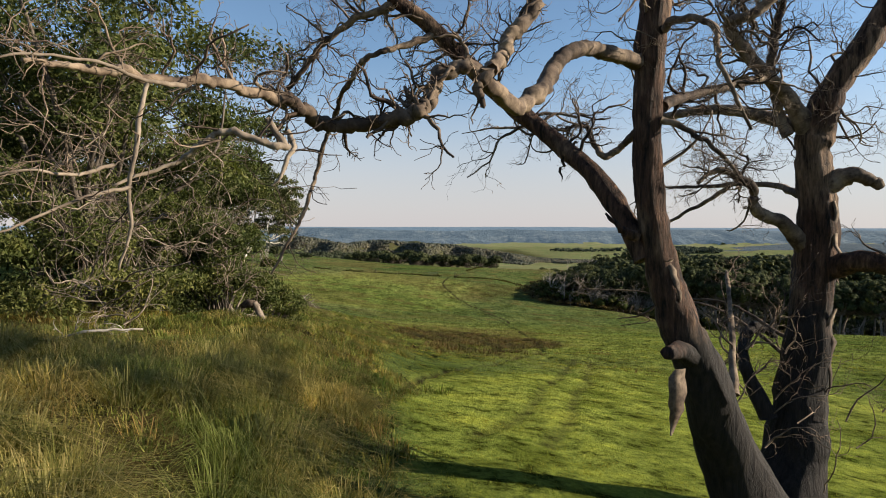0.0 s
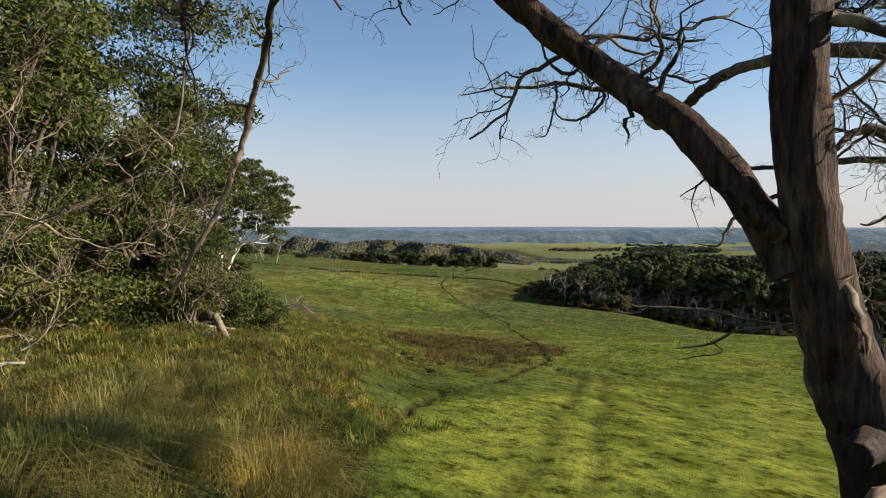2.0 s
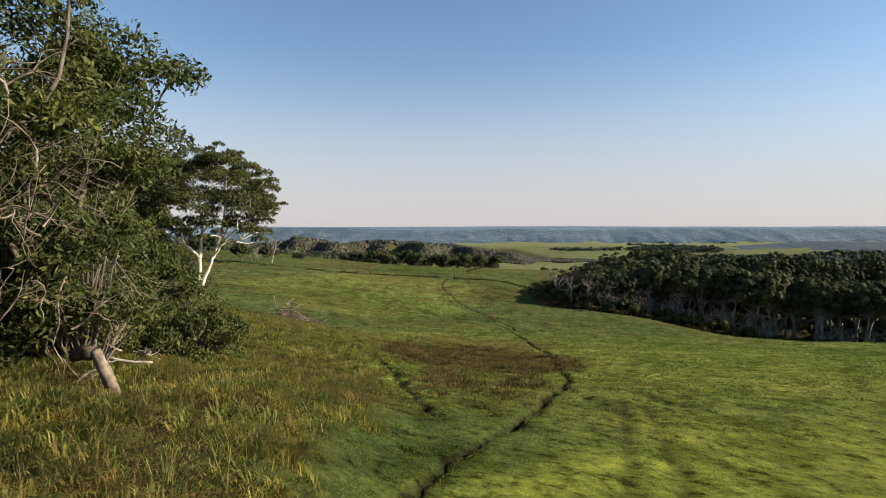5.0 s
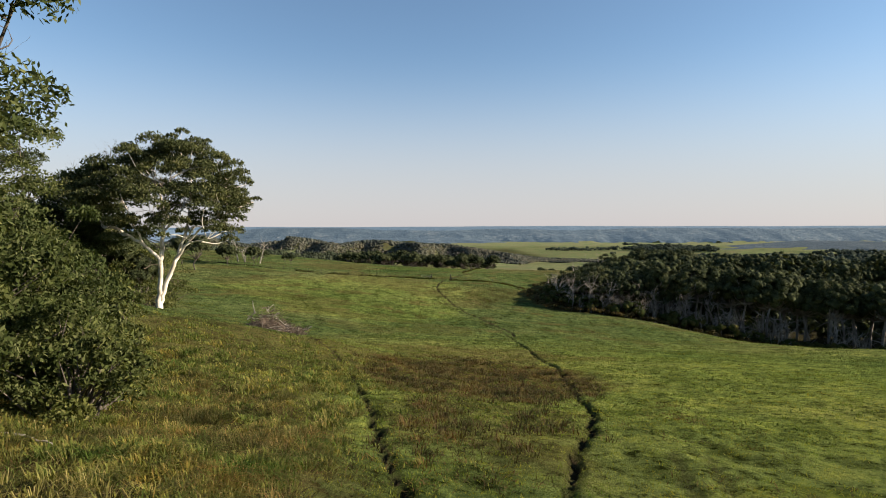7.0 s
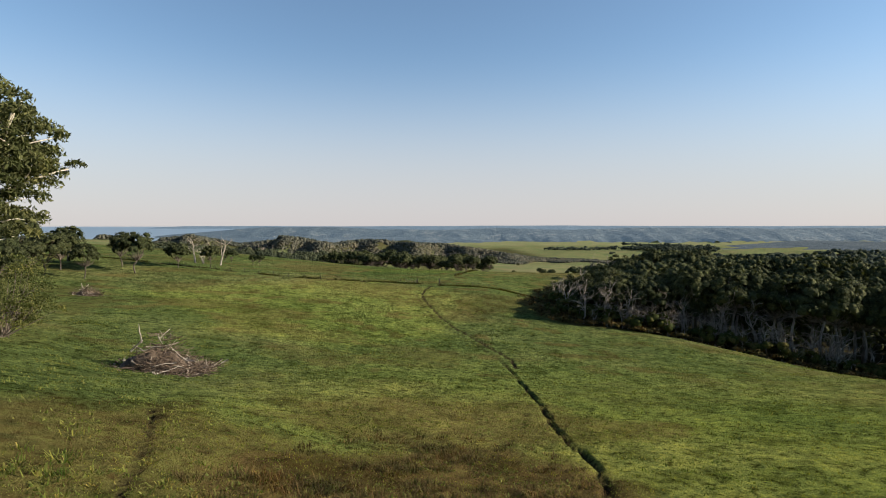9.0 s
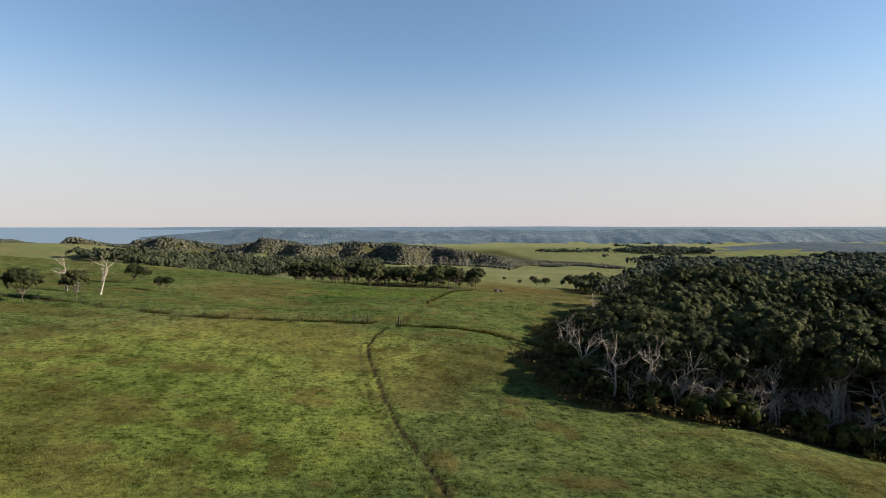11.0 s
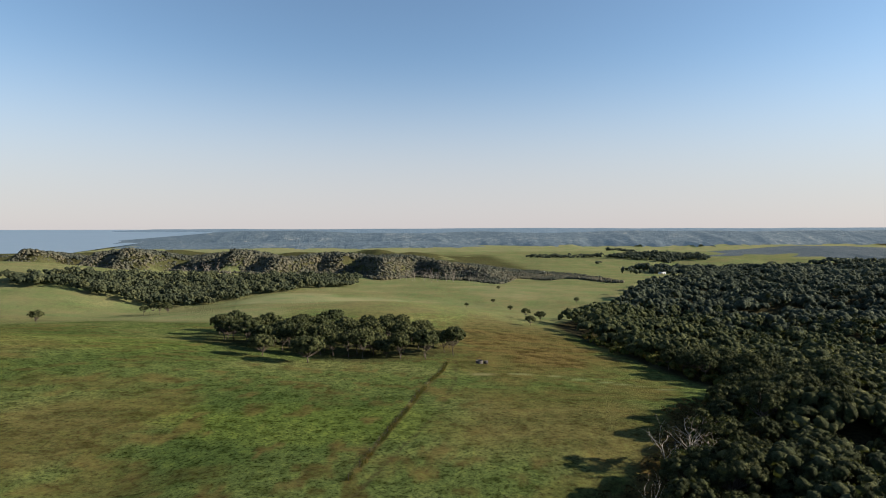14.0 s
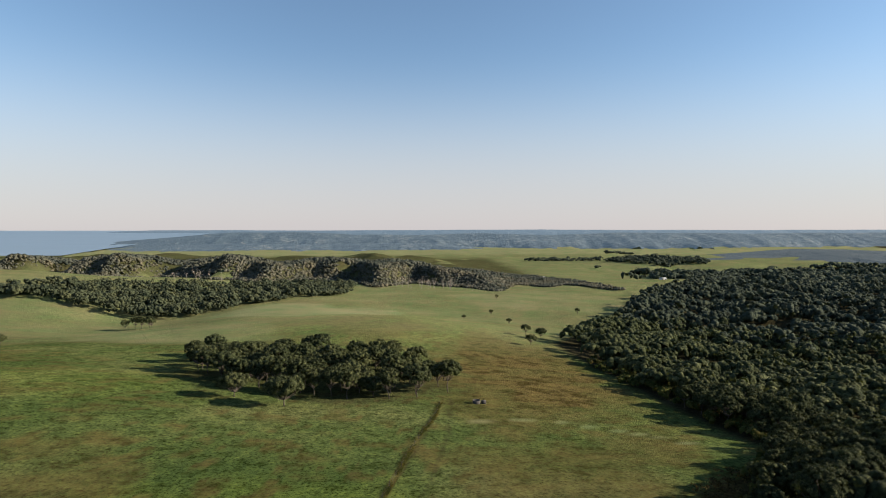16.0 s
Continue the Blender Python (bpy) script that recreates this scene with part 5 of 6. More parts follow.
fallen_branch([(-13.2, 30.8, 0.1, 0.05), (-11.6, 30.2, 0.35, 0.045), (-10.8, 29.2, 0.2, 0.04), (-9.6, 29.4, 0.15, 0.03), (-8.8, 29.2, 0.1, 0.015)])
fallen_branch([(-9.6, 12.4, 0.35, 0.03), (-8.6, 12.6, 0.5, 0.03), (-7.7, 12.9, 0.55, 0.02)])
fallen_branch([(-10.8, 26.0, 0.6, 0.05), (-9.9, 25.4, 0.5, 0.045), (-8.9, 25.6, 0.25, 0.03)])


def brush_pile(x, y, wide, deep, high, seed, sticks, label):
    t = thing("brush_pile", at(x, y), label, "brush pile")
    rng = np.random.default_rng(seed)
    fine, pale = Buf(), Buf()
    for k in range(sticks):
        u = rng.uniform(-1, 1, 2)
        r = min(1.0, math.hypot(*u))
        h = high * (1 - r ** 1.4) * rng.uniform(0.05, 0.95) * (0.7 + 0.5 * math.sin(u[0] * 4 + 1))
        c = np.array([u[0] * wide / 2, u[1] * deep / 2, h])
        d = rng.normal(size=3) * np.array([1, 0.8, 0.35])
        d /= np.linalg.norm(d)
        n = rng.uniform(0.8, 3.0)
        line = wander(rng, c - d * n / 2, d, n, 5, 0.12)
        big = rng.random() < 0.10
        tube(pale if big else fine, line, np.linspace(rng.uniform(0.05, 0.1) if big else rng.uniform(0.015, 0.045), 0.012, 6), 5 if big else 4)
    core = Buf()
    a, v = np.meshgrid(np.arange(24) / 24 * 2 * math.pi, np.arange(7) / 6)
    rr = (1 - v) * (0.9 + 0.2 * vnoise(a * 3, v * 5, seed))
    pts = np.stack([np.cos(a) * rr * wide * 0.40, np.sin(a) * rr * deep * 0.40, high * 0.56 * (1 - rr ** 1.8) * (0.6 + 0.8 * vnoise(a * 1.3, v * 3, seed + 1)) - 0.1], -1)
    i, j = np.meshgrid(np.arange(6), np.arange(24), indexing="ij")
    core.add(pts.reshape(-1, 3), np.stack([i * 24 + j, i * 24 + (j + 1) % 24, (i + 1) * 24 + (j + 1) % 24, (i + 1) * 24 + j], -1).reshape(-1, 4))
    part("packed_litter", core, BRUSH, t)
    tagged(part("brushwood", fine, BRUSH, t), kind="stuff")
    for k, (p, q, r) in enumerate(((( -0.28, 0.0, 0.75), (-0.34, 0.1, 1.25), 0.07), ((0.3, -0.3, 0.25), (0.72, -0.42, 0.12), 0.06),
                                  ((-0.45, -0.1, 0.55), (-0.2, -0.2, 0.85), 0.09), ((0.05, 0.0, 0.85), (0.2, 0.05, 1.15), 0.06))):
        b = Buf()
        s = np.array([wide, deep, high]) * np.array([0.5, 0.5, 1])
        line = wander(np.random.default_rng(seed + k), np.array(p) * s, np.array(q) * s - np.array(p) * s, float(np.linalg.norm((np.array(q) - p) * s)), 5, 0.08)
        tube(b, line, np.linspace(r, r * 0.5, 6), 7, 0.2, k)
        part("pale_branch", b, BLEACHED, t, "bleached bare branch")
    if pale.n:
        tagged(part("polewood", pale, BLEACHED, t, "bleached poles"), kind="stuff")


brush_pile(-24.4, 95.5, 10.0, 5.6, 3.5, 3, 1200, "heap of reddish brown cut brushwood with bleached branches")
brush_pile(-58.0, 140.5, 4.4, 3.0, 1.6, 4, 260, "small heap of bleached branches on the pasture")


# ---------------------------------------------------------------- trees farther off
def lumps(buf, c, r, up, sides=5, squash=0.6):
    """Small rounded clumps of close foliage, one at each centre, domed towards up."""
    n = len(c)
    rng = np.random.default_rng(n)
    up = up + np.array([0, 0, 0.35])
    up = up / np.linalg.norm(up, axis=1, keepdims=True)
    s = np.cross(up, unit(rng, n))
    s /= np.linalg.norm(s, axis=1, keepdims=True)
    t = np.cross(up, s)
    rings = []
    for h, w in ((-0.45, 0.95), (0.35, 0.85)):
        for k in range(sides):
            a = 2 * math.pi * (k + (0.5 if h > 0 else 0)) / sides
            j = (r * rng.uniform(0.62, 1.25, n))[:, None]
            rings.append(c + j * (w * (math.cos(a) * s + math.sin(a) * t) + h * squash * up))
    rings.append(c + (r * rng.uniform(0.8, 1.0, n))[:, None] * squash * up)
    m = 2 * sides + 1
    base = np.arange(n)[:, None] * m
    q = np.concatenate([base + np.array([[k, (k + 1) % sides, sides + k]]) for k in range(sides)] + [base + np.array([[(k + 1) % sides, sides + (k + 1) % sides, sides + k]]) for k in range(sides)]
                       + [base + np.array([[sides + k, sides + (k + 1) % sides, 2 * sides]]) for k in range(sides)])
    buf.add(np.stack(rings, 1).reshape(-1, 3), None, q)


def dome_meshes(seed, height, spread, low=0.30, clusters=110, quads=22, quad=0.36, girth=0.2, bark=None, leaf=None, slim=0.7, core=True, limbs=4):
    """Trunk with limbs and dense domed crown of many small leaf clusters."""
    rng = np.random.default_rng(seed)
    wood, crown = Buf(), Buf()
    fork = height * low
    trunk = rounded(np.array([(0, 0, -0.5, girth * 1.4), (0, 0, 0.3, girth * 1.1), (rng.normal() * 0.2, rng.normal() * 0.2, fork * 0.6, girth), (rng.normal() * 0.3, rng.normal() * 0.3, fork, girth * 0.8)]), 3)
    tube(wood, trunk[:, :3], trunk[:, 3], 6, 0.12, seed)
    d = dome(rng, clusters)
    out = 0.66 + 0.42 * rng.random((clusters, 1))
    mid = height * (0.58 + low * 0.25)
    c = np.array([0, 0, mid]) + d * out * np.array([spread, spread, (height - mid) * 0.95])
    for k in range(0, clusters, limbs):
        e = c[k] * np.array([0.9, 0.9, 0.97])
        b = rounded(np.column_stack([[trunk[-1, :3], trunk[-1, :3] * 0.4 + e * 0.6 + rng.normal(size=3) * 0.3 - np.array([0, 0, 0.06 * height]), e], [girth * 0.5, girth * 0.28, girth * 0.07]]), 2)
        tube(wood, b[:, :3], b[:, 3], 4)
    cr = spread * rng.uniform(0.11, 0.26, clusters)
    u = unit(rng, clusters * quads)
    u[:, 2] = np.where(u[:, 2] < -0.3, -u[:, 2], u[:, 2])
    p = np.repeat(c, quads, 0) + u * np.repeat(cr, quads)[:, None] * np.array([1, 1, 0.7])
    leaves(crown, rng, p, quad, quad * slim, 0.0, u * 0.7 + 0.5 * np.repeat(d, quads, 0), 0.4 if core else 0.9)
    if core:
        lumps(crown, c, cr * 0.85, d, 6)
    return wood.mesh("trunk", bark or GREY_BARK), crown.mesh("crown", leaf or GUM_LEAF)


FOREST_KINDS = [dome_meshes(200 + k, 12.0 + 1.2 * (k % 3), 4.8 + 0.5 * (k % 4), 0.24 + 0.05 * (k % 3)) for k in range(8)]
TALL_KINDS = [dome_meshes(260 + k, 13.0, 3.9, 0.52, 90, bark=SILVERED) for k in range(4)]
BROAD_KINDS = [dome_meshes(220 + k, 10.0, 6.2, 0.2, 130) for k in range(3)]
PALE_KINDS = [gum_meshes(240 + k, 12.0, 3.6, 0.5, 5, 4, 50, 0.7, 0.4, 0.2, (0.5, 0), 5, 0.25, 0.13, SILVERED, GUM_LEAF, True, 0.6, rounds=1) for k in range(3)]


def bare_mesh(seed, height, girth):
    rng = np.random.default_rng(seed)
    b = Buf()
    for k in range(int(rng.integers(1, 3))):
        line = wander(rng, (0.2 * k, 0, -0.3), (rng.uniform(-0.25, 0.25), rng.uniform(-0.2, 0.2), 1), height * 0.6, 7, 0.10, 0.05)
        tube(b, line, np.linspace(girth, girth * 0.5, 8), 6)
        for i in (3, 4, 5, 6, 7, 7):
            twigs(b, rng, line[i], unit(rng, 1)[0] * np.array([1, 1, 0.4]) + np.array([0, 0, 0.9]), height * rng.uniform(0.25, 0.45), girth * 0.42, 1, 0.25, sides=3)
    return b.mesh("trunk", BLEACHED)


BARE_KINDS = [bare_mesh(300 + k, 10.5, 0.13) for k in range(6)]


def crooked_mesh(seed, height, girth):
    """Large bleached dead gum with crooked forking limbs."""
    rng = np.random.default_rng(seed)
    b = Buf()
    line = wander(rng, (0, 0, -0.3), (rng.uniform(-0.3, 0.3), rng.uniform(-0.3, 0.3), 1), height * 0.5, 8, 0.13, 0.05)
    tube(b, line, np.linspace(girth, girth * 0.6, 9), 7, 0.12, seed)
    for i in (4, 5, 6, 7, 8, 8):
        d = unit(rng, 1)[0] * np.array([1, 1, 0.3]) + np.array([0, 0, 0.8])
        twigs(b, rng, line[i], d / np.linalg.norm(d), height * rng.uniform(0.3, 0.52), girth * 0.5, 2 if i > 5 else 1, 0.34, 0.03, sides=4)
    return b.mesh("trunk", SILVERED)


CROOKED_KINDS = [crooked_mesh(340 + k, 12.0, 0.2) for k in range(5)]


def bare_tree(me, where, label, group="", turn=0.0, size=1.0):
    t = thing("dead_gum", where, label, "tree", group, turn=turn, size=size)
    ob = new("trunk", me)
    ob.parent = t
    return t


_rng = np.random.default_rng(77)
# the grove in the middle of the pasture
GROVE = [(-29.4, 320, 0.66), (-14.5, 313, 0.80)]
_tries = 0
while len(GROVE) < 84 and _tries < 6000:
    _tries += 1
    _x, _y = _rng.uniform(-64, 31), _rng.uniform(318, 404)
    if _y < np.interp(_x, [-70, -58, -40, -5, 22, 31], [392, 362, 342, 322, 326, 338]) or _y > np.interp(_x, [-70, -20, 20, 31], [404, 402, 385, 370]):
        continue
    if all(math.hypot(_x - a, _y - b) > 5.0 for a, b, _ in GROVE):
        GROVE.append((_x, _y, _rng.uniform(0.58, 0.76)))
for _k, (_x, _y, _s) in enumerate(GROVE):
    plant_tree(BROAD_KINDS[_k % 3] if _k < 2 or _k % 3 == 0 else FOREST_KINDS[_k % 8], at(_x, _y), "dark green round-crowned gum of the grove in the pasture", group="grove in the pasture",
               turn=float(_rng.uniform(0, 6.28)), size=float(_s))

def wood_top(x, y):
    """Height that the crowns reach over the near part of the wood."""
    return np.interp(x, [28, 45, 60, 90, 130], [-6.0, -3.8, -2.2, -1.2, 0.0]) - 0.055 * np.clip(y - 150, 0, 90)


# the edge of the wood: single trees and bleached dead ones
EDGE = []
_tries = 0
while len(EDGE) < 125 and _tries < 20000:
    _tries += 1
    _y = 154 + 186 * _rng.random() ** 1.1
    _e = float(np.interp(_y, [k[0] for k in WOOD_EDGE], [k[1] for k in WOOD_EDGE]))
    _x = _e + 4.5 + 22 * _rng.random() ** 1.2
    if all(math.hypot(_x - a, _y - b) > 4.6 for a, b in EDGE):
        EDGE.append((_x, _y))
for _k, (_x, _y) in enumerate(EDGE):
    _in = float(in_wood(np.array([_x]), np.array([_y]))[0])
    if _in < 7 and _rng.random() < 0.3 and _y < 230:
        plant_tree(PALE_KINDS[_k % 3], at(_x, _y), "thin half-dead gum with pale limbs at the wood's edge", group="edge of the wood",
                   turn=float(_rng.uniform(0, 6.28)), size=float(_rng.uniform(0.66, 0.88)))
    else:
        plant_tree(FOREST_KINDS[_k % 8], at(_x, _y), "dark green gum at the edge of the wood", group="edge of the wood",
                   turn=float(_rng.uniform(0, 6.28)), size=float(_rng.uniform(0.40, 0.54) if _in < 13 and 136 < _y < 170 else _rng.uniform(0.48, 0.66) if _in < 10 and not 172 < _y < 232 else _rng.uniform(0.6, 0.85)) * (0.75 if _y < 300 else 0.9) if _y > 235 else float(np.clip((wood_top(_x, _y) + _rng.uniform(-2.5, 0.3) - gz(_x, _y)) / 13.5, 0.34, 0.9)))
FACE = [(30, 157), (34, 153), (44, 151), (54, 149.5), (65, 147), (77, 144.5), (97, 139.5), (119, 131)]


def along(line, u, back):
    """A place on a broken line, u from 0 to 1, set back to its left."""
    p = np.array(line, float)
    d = np.concatenate([[0], np.cumsum(np.hypot(*np.diff(p, axis=0).T))])
    x, y = np.interp(u * d[-1], d, p[:, 0]), np.interp(u * d[-1], d, p[:, 1])
    return float(x) + 0.25 * back, float(y) + back


for _k in range(50):
    _x, _y = along(FACE, (_k + _rng.uniform(-0.4, 0.4)) / 50 % 1.0, 4.5 + 13 * _rng.random())
    _top = float(wood_top(_x, _y)) + float(_rng.uniform(-2.8, 0.3))
    plant_tree(TALL_KINDS[_k % 4], at(_x, _y), "dark green bare-stemmed gum at the edge of the wood", group="edge of the wood",
               turn=float(_rng.uniform(0, 6.28)), size=float(np.clip((_top - gz(_x, _y)) / 13.5, 0.4, 1.4)))
for _k in range(76):
    _u = float(_rng.random()) ** 1.1
    _x, _y = along(FACE, _u, float(_rng.uniform(-1.5, 4.0)))
    bare_tree((BARE_KINDS + CROOKED_KINDS + BARE_KINDS[:3])[_k % 14], at(_x, _y), "bleached leafless dead gum at the wood's edge", "dead gums at the wood's edge", float(_rng.uniform(0, 6.28)),
              float(_rng.uniform(0.6, 1.0) * (0.66 + 0.5 * _u)))
for _k in range(9):
    _y = float(_rng.uniform(152, 235))
    _x = float(np.interp(_y, [k[0] for k in WOOD_EDGE], [k[1] for k in WOOD_EDGE])) + _rng.uniform(-1.0, 5.0)
    bare_tree(BARE_KINDS[_k % 6], at(_x, _y), "bleached leafless dead gum at the wood's edge", "dead gums at the wood's edge", float(_rng.uniform(0, 6.28)), float(_rng.uniform(0.6, 1.05)))

for _k, (_x, _y, _s) in enumerate(((31.0, 154, 0.85), (35.0, 152.5, 0.95), (38.5, 153, 0.85), (43.5, 153.5, 1.05), (49.0, 151, 0.95), (57.0, 151, 1.1),
                                  (62.5, 149, 1.15), (69.0, 148, 1.1), (76.0, 148, 1.25), (86.0, 144, 1.25))):
    bare_tree(CROOKED_KINDS[_k % 5], at(_x, _y), "tall crooked bleached dead gum with forking limbs", "dead gums at the wood's edge", _k * 2.1, _s)

# bare gums and small trees on the left slope
bare_tree(bare_mesh(311, 9.6, 0.26), at(-57.3, 200.4), "white leafless dead gum on the open slope", "dead gums on the slope", 0.4, 1.0)
bare_tree(bare_mesh(318, 8.6, 0.24), at(-64.5, 201.5), "white leafless dead gum on the open slope", "dead gums on the slope", 1.9, 1.0)
bare_tree(bare_mesh(315, 6.0, 0.16), at(-62.0, 201.0), "white leafless dead gum on the open slope", "dead gums on the slope", 3.0, 1.0)
for _x, _y, _k, _s in ((-70.6, 240.3, 0, 0.42), (-68.5, 240.8, 3, 0.36), (-52.0, 218, 2, 0.26), (-54.5, 220, 5, 0.24), (-165, 560, 1, 0.7), (-158, 556, 4, 0.62), (-172, 566, 2, 0.6),
                       (-147, 400, 6, 0.5), (-66, 172, 1, 0.72), (-72, 178, 4, 0.6), (-80, 168, 6, 0.66), (-86, 180, 0, 0.7), (-62, 185, 3, 0.5), (-56, 190, 2, 0.4),
                       (-92, 165, 5, 0.75), (-98, 180, 7, 0.8), (-75, 150, 2, 0.55), (-60, 122, 1, 0.7), (-66, 128, 3, 0.8), (-56, 112, 5, 0.6), (-70, 112, 0, 0.85),
                       (-44, 92, 4, 0.75), (-50, 100, 6, 0.8), (-40, 82, 7, 0.7), (-36, 84, 2, 0.5), (-41, 93, 0, 0.55), (-78, 160, 3, 0.7), (-70, 160, 5, 0.5),
                       (-176, 560, 5, 0.5), (-161, 566, 0, 0.55)):
    plant_tree(FOREST_KINDS[_k], at(_x, _y), "small wind-shaped gum standing on the pasture", turn=_x, size=_s)


# ---------------------------------------------------------------- the wood beyond, and scrub on the hills
def canopy(name, label, x, y, height, radius, clusters, quads, quad, seed, mat, category="trees", vary=0.3, sides=5, rolling=True):
    """Many far crowns in one mesh, each a dome of small leaf clusters."""
    rng = np.random.default_rng(seed)
    n = len(x)
    z = ground_z(x, y)
    h = height * rng.uniform(1 - vary, 1 + vary * 0.7, n) * (0.62 + 0.70 * vnoise(x / 17, y / 17, seed) if rolling else 1.0)
    r = radius * rng.uniform(0.7, 1.25, n)
    d = dome(rng, n * clusters)
    R, H = np.repeat(r, clusters)[:, None], np.repeat(h, clusters)
    c = np.repeat(np.stack([x, y, z + 0.62 * h], 1), clusters, 0)
    c = c + d * np.concatenate([R, R, 0.36 * H[:, None]], 1) * rng.uniform(0.72, 0.98, (len(H), 1))
    cr = R[:, 0] * rng.uniform(0.5, 0.9, len(H)) / math.sqrt(clusters) * 1.95
    u = unit(rng, len(H) * quads)
    u[:, 2] = np.where(u[:, 2] < -0.2, -u[:, 2], u[:, 2])
    p = np.repeat(c, quads, 0) + u * np.repeat(cr, quads)[:, None] * np.array([1, 1, 0.75])
    buf = Buf()
    leaves(buf, rng, p, quad, quad * 0.74, 0.0, u * 0.7 + 0.5 * np.repeat(d, quads, 0), 0.35)
    if sides:
        lumps(buf, c, cr * 0.9, d, sides)
    return tagged(new(name, buf.mesh(name, mat)), label, category, kind="stuff")


def scatter(seed, x0, x1, y0, y1, gap, keep):
    rng = np.random.default_rng(seed)
    gx, gy = np.meshgrid(np.arange(x0, x1, gap), np.arange(y0, y1, gap))
    x = gx.ravel() + rng.uniform(-0.85, 0.85, gx.size) * gap
    y = gy.ravel() + rng.uniform(-0.85, 0.85, gx.size) * gap
    ok = keep(x, y, rng.random(len(x)))
    return x[ok], y[ok]


def wood_keep(near, far):
    def f(x, y, u):
        edge = np.interp(y, [k[0] for k in WOOD_EDGE], [k[1] for k in WOOD_EDGE])
        d = np.hypot(x - 15, y - 130) + 90 * (u - 0.5)
        single = (x - edge < 20) & (y < 340) & (y > 154) | (y < 154 + 0.1 * (x - 30)) & (x < 130)
        gap = vnoise(x / 11, y / 11, 57) > 0.16
        return gap & (in_wood(x, y) > 8) & (d >= near) & (d < far) & ~single & (x < 130 + 0.95 * y)
    return f


_x, _y = scatter(1, 30, 420, 70, 235, 5.8, wood_keep(0, 260))
_h = np.clip(wood_top(_x, _y) - 0.8 - ground_z(_x, _y), 4.5, 18.0)
canopy("wood_canopy", "dense dark green gum wood", _x, _y, _h, 4.4, 28, 4, 0.46, 11, GUM_LEAF, vary=0.22, rolling=False)
_x, _y = scatter(21, 30, 420, 235, 460, 6.0, wood_keep(0, 260))
canopy("wood_canopy", "dense dark green gum wood", _x, _y, np.where(_y < 310, 5.8, 8.2), 4.4, 24, 4, 0.5, 19, GUM_LEAF, vary=0.30)
_x, _y = scatter(2, 60, 760, 100, 700, 6.8, wood_keep(260, 520))
canopy("wood_canopy", "dense dark green gum wood", _x, _y, 9.0, 5.0, 12, 2, 0.9, 12, GUM_LEAF, vary=0.40)
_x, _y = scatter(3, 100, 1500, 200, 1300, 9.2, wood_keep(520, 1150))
canopy("wood_canopy", "dense dark green gum wood", _x, _y, 10.5, 6.0, 6, 1, 1.6, 13, HAZED_LEAF, vary=0.5, sides=4)
_x, _y = scatter(7, 25, 260, 85, 420, 3.6, lambda x, y, u: (in_wood(x, y) > 0.5) & (in_wood(x, y) < 24) & (u < 0.85))
canopy("understorey", "dark olive shrubs under the edge of the wood", _x, _y, 3.4, 2.0, 8, 10, 0.42, 17, RANK, "shrubs", sides=4)
_x, _y = scatter(8, 22, 135, 95, 262, 1.6, lambda x, y, u: (in_wood(x, y) > -4.5 - 3 * vnoise(x / 5, y / 5, 77)) & (in_wood(x, y) < 3 + 20 * (y < 152)) & (u < 0.6))
canopy("bracken", "low brown bracken and scrub along the wood's edge", _x, _y, 1.0, 0.9, 4, 12, 0.34, 18, BRACKEN, "scrub", sides=0)


def face_y(x):
    return np.interp(x, [p[0] for p in FACE], [p[1] for p in FACE])


_x, _y = scatter(28, 26, 130, 118, 162, 1.6, lambda x, y, u: (y > face_y(x) - 7.0 + 4 * vnoise(x / 5, y / 5, 79)) & (y < face_y(x) + 3) & (u < 0.75))
canopy("bracken", "low brown bracken and scrub along the wood's edge", _x, _y, 1.1, 0.9, 4, 10, 0.34, 29, BRACKEN, "scrub", sides=0)
_x, _y = scatter(29, 28, 130, 118, 165, 3.0, lambda x, y, u: (y > face_y(x) - 2.5 + 2 * vnoise(x / 5, y / 5, 80)) & (y < face_y(x) + 8) & (u < 0.8))
canopy("understorey", "dark olive shrubs under the edge of the wood", _x, _y, 3.2, 1.8, 8, 8, 0.42, 30, RANK, "shrubs", sides=4)
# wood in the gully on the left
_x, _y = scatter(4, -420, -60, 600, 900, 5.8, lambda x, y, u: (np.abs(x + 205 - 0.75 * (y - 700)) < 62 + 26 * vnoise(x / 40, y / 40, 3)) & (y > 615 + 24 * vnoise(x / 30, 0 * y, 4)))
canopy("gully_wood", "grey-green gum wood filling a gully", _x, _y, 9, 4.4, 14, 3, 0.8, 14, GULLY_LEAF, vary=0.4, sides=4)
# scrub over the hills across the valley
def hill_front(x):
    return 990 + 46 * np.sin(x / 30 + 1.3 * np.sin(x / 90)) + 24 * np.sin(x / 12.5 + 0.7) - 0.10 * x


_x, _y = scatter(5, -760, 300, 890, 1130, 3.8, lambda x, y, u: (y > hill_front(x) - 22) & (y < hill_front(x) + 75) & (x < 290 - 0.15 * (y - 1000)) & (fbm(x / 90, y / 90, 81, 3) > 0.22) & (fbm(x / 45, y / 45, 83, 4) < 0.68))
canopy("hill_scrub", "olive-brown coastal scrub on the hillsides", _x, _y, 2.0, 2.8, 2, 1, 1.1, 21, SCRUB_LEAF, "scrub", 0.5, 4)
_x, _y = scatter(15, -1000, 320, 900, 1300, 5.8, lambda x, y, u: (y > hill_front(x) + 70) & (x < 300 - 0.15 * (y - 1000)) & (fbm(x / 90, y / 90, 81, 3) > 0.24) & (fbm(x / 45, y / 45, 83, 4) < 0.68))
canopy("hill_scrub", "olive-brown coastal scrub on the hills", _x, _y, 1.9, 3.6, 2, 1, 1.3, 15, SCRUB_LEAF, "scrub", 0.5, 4)
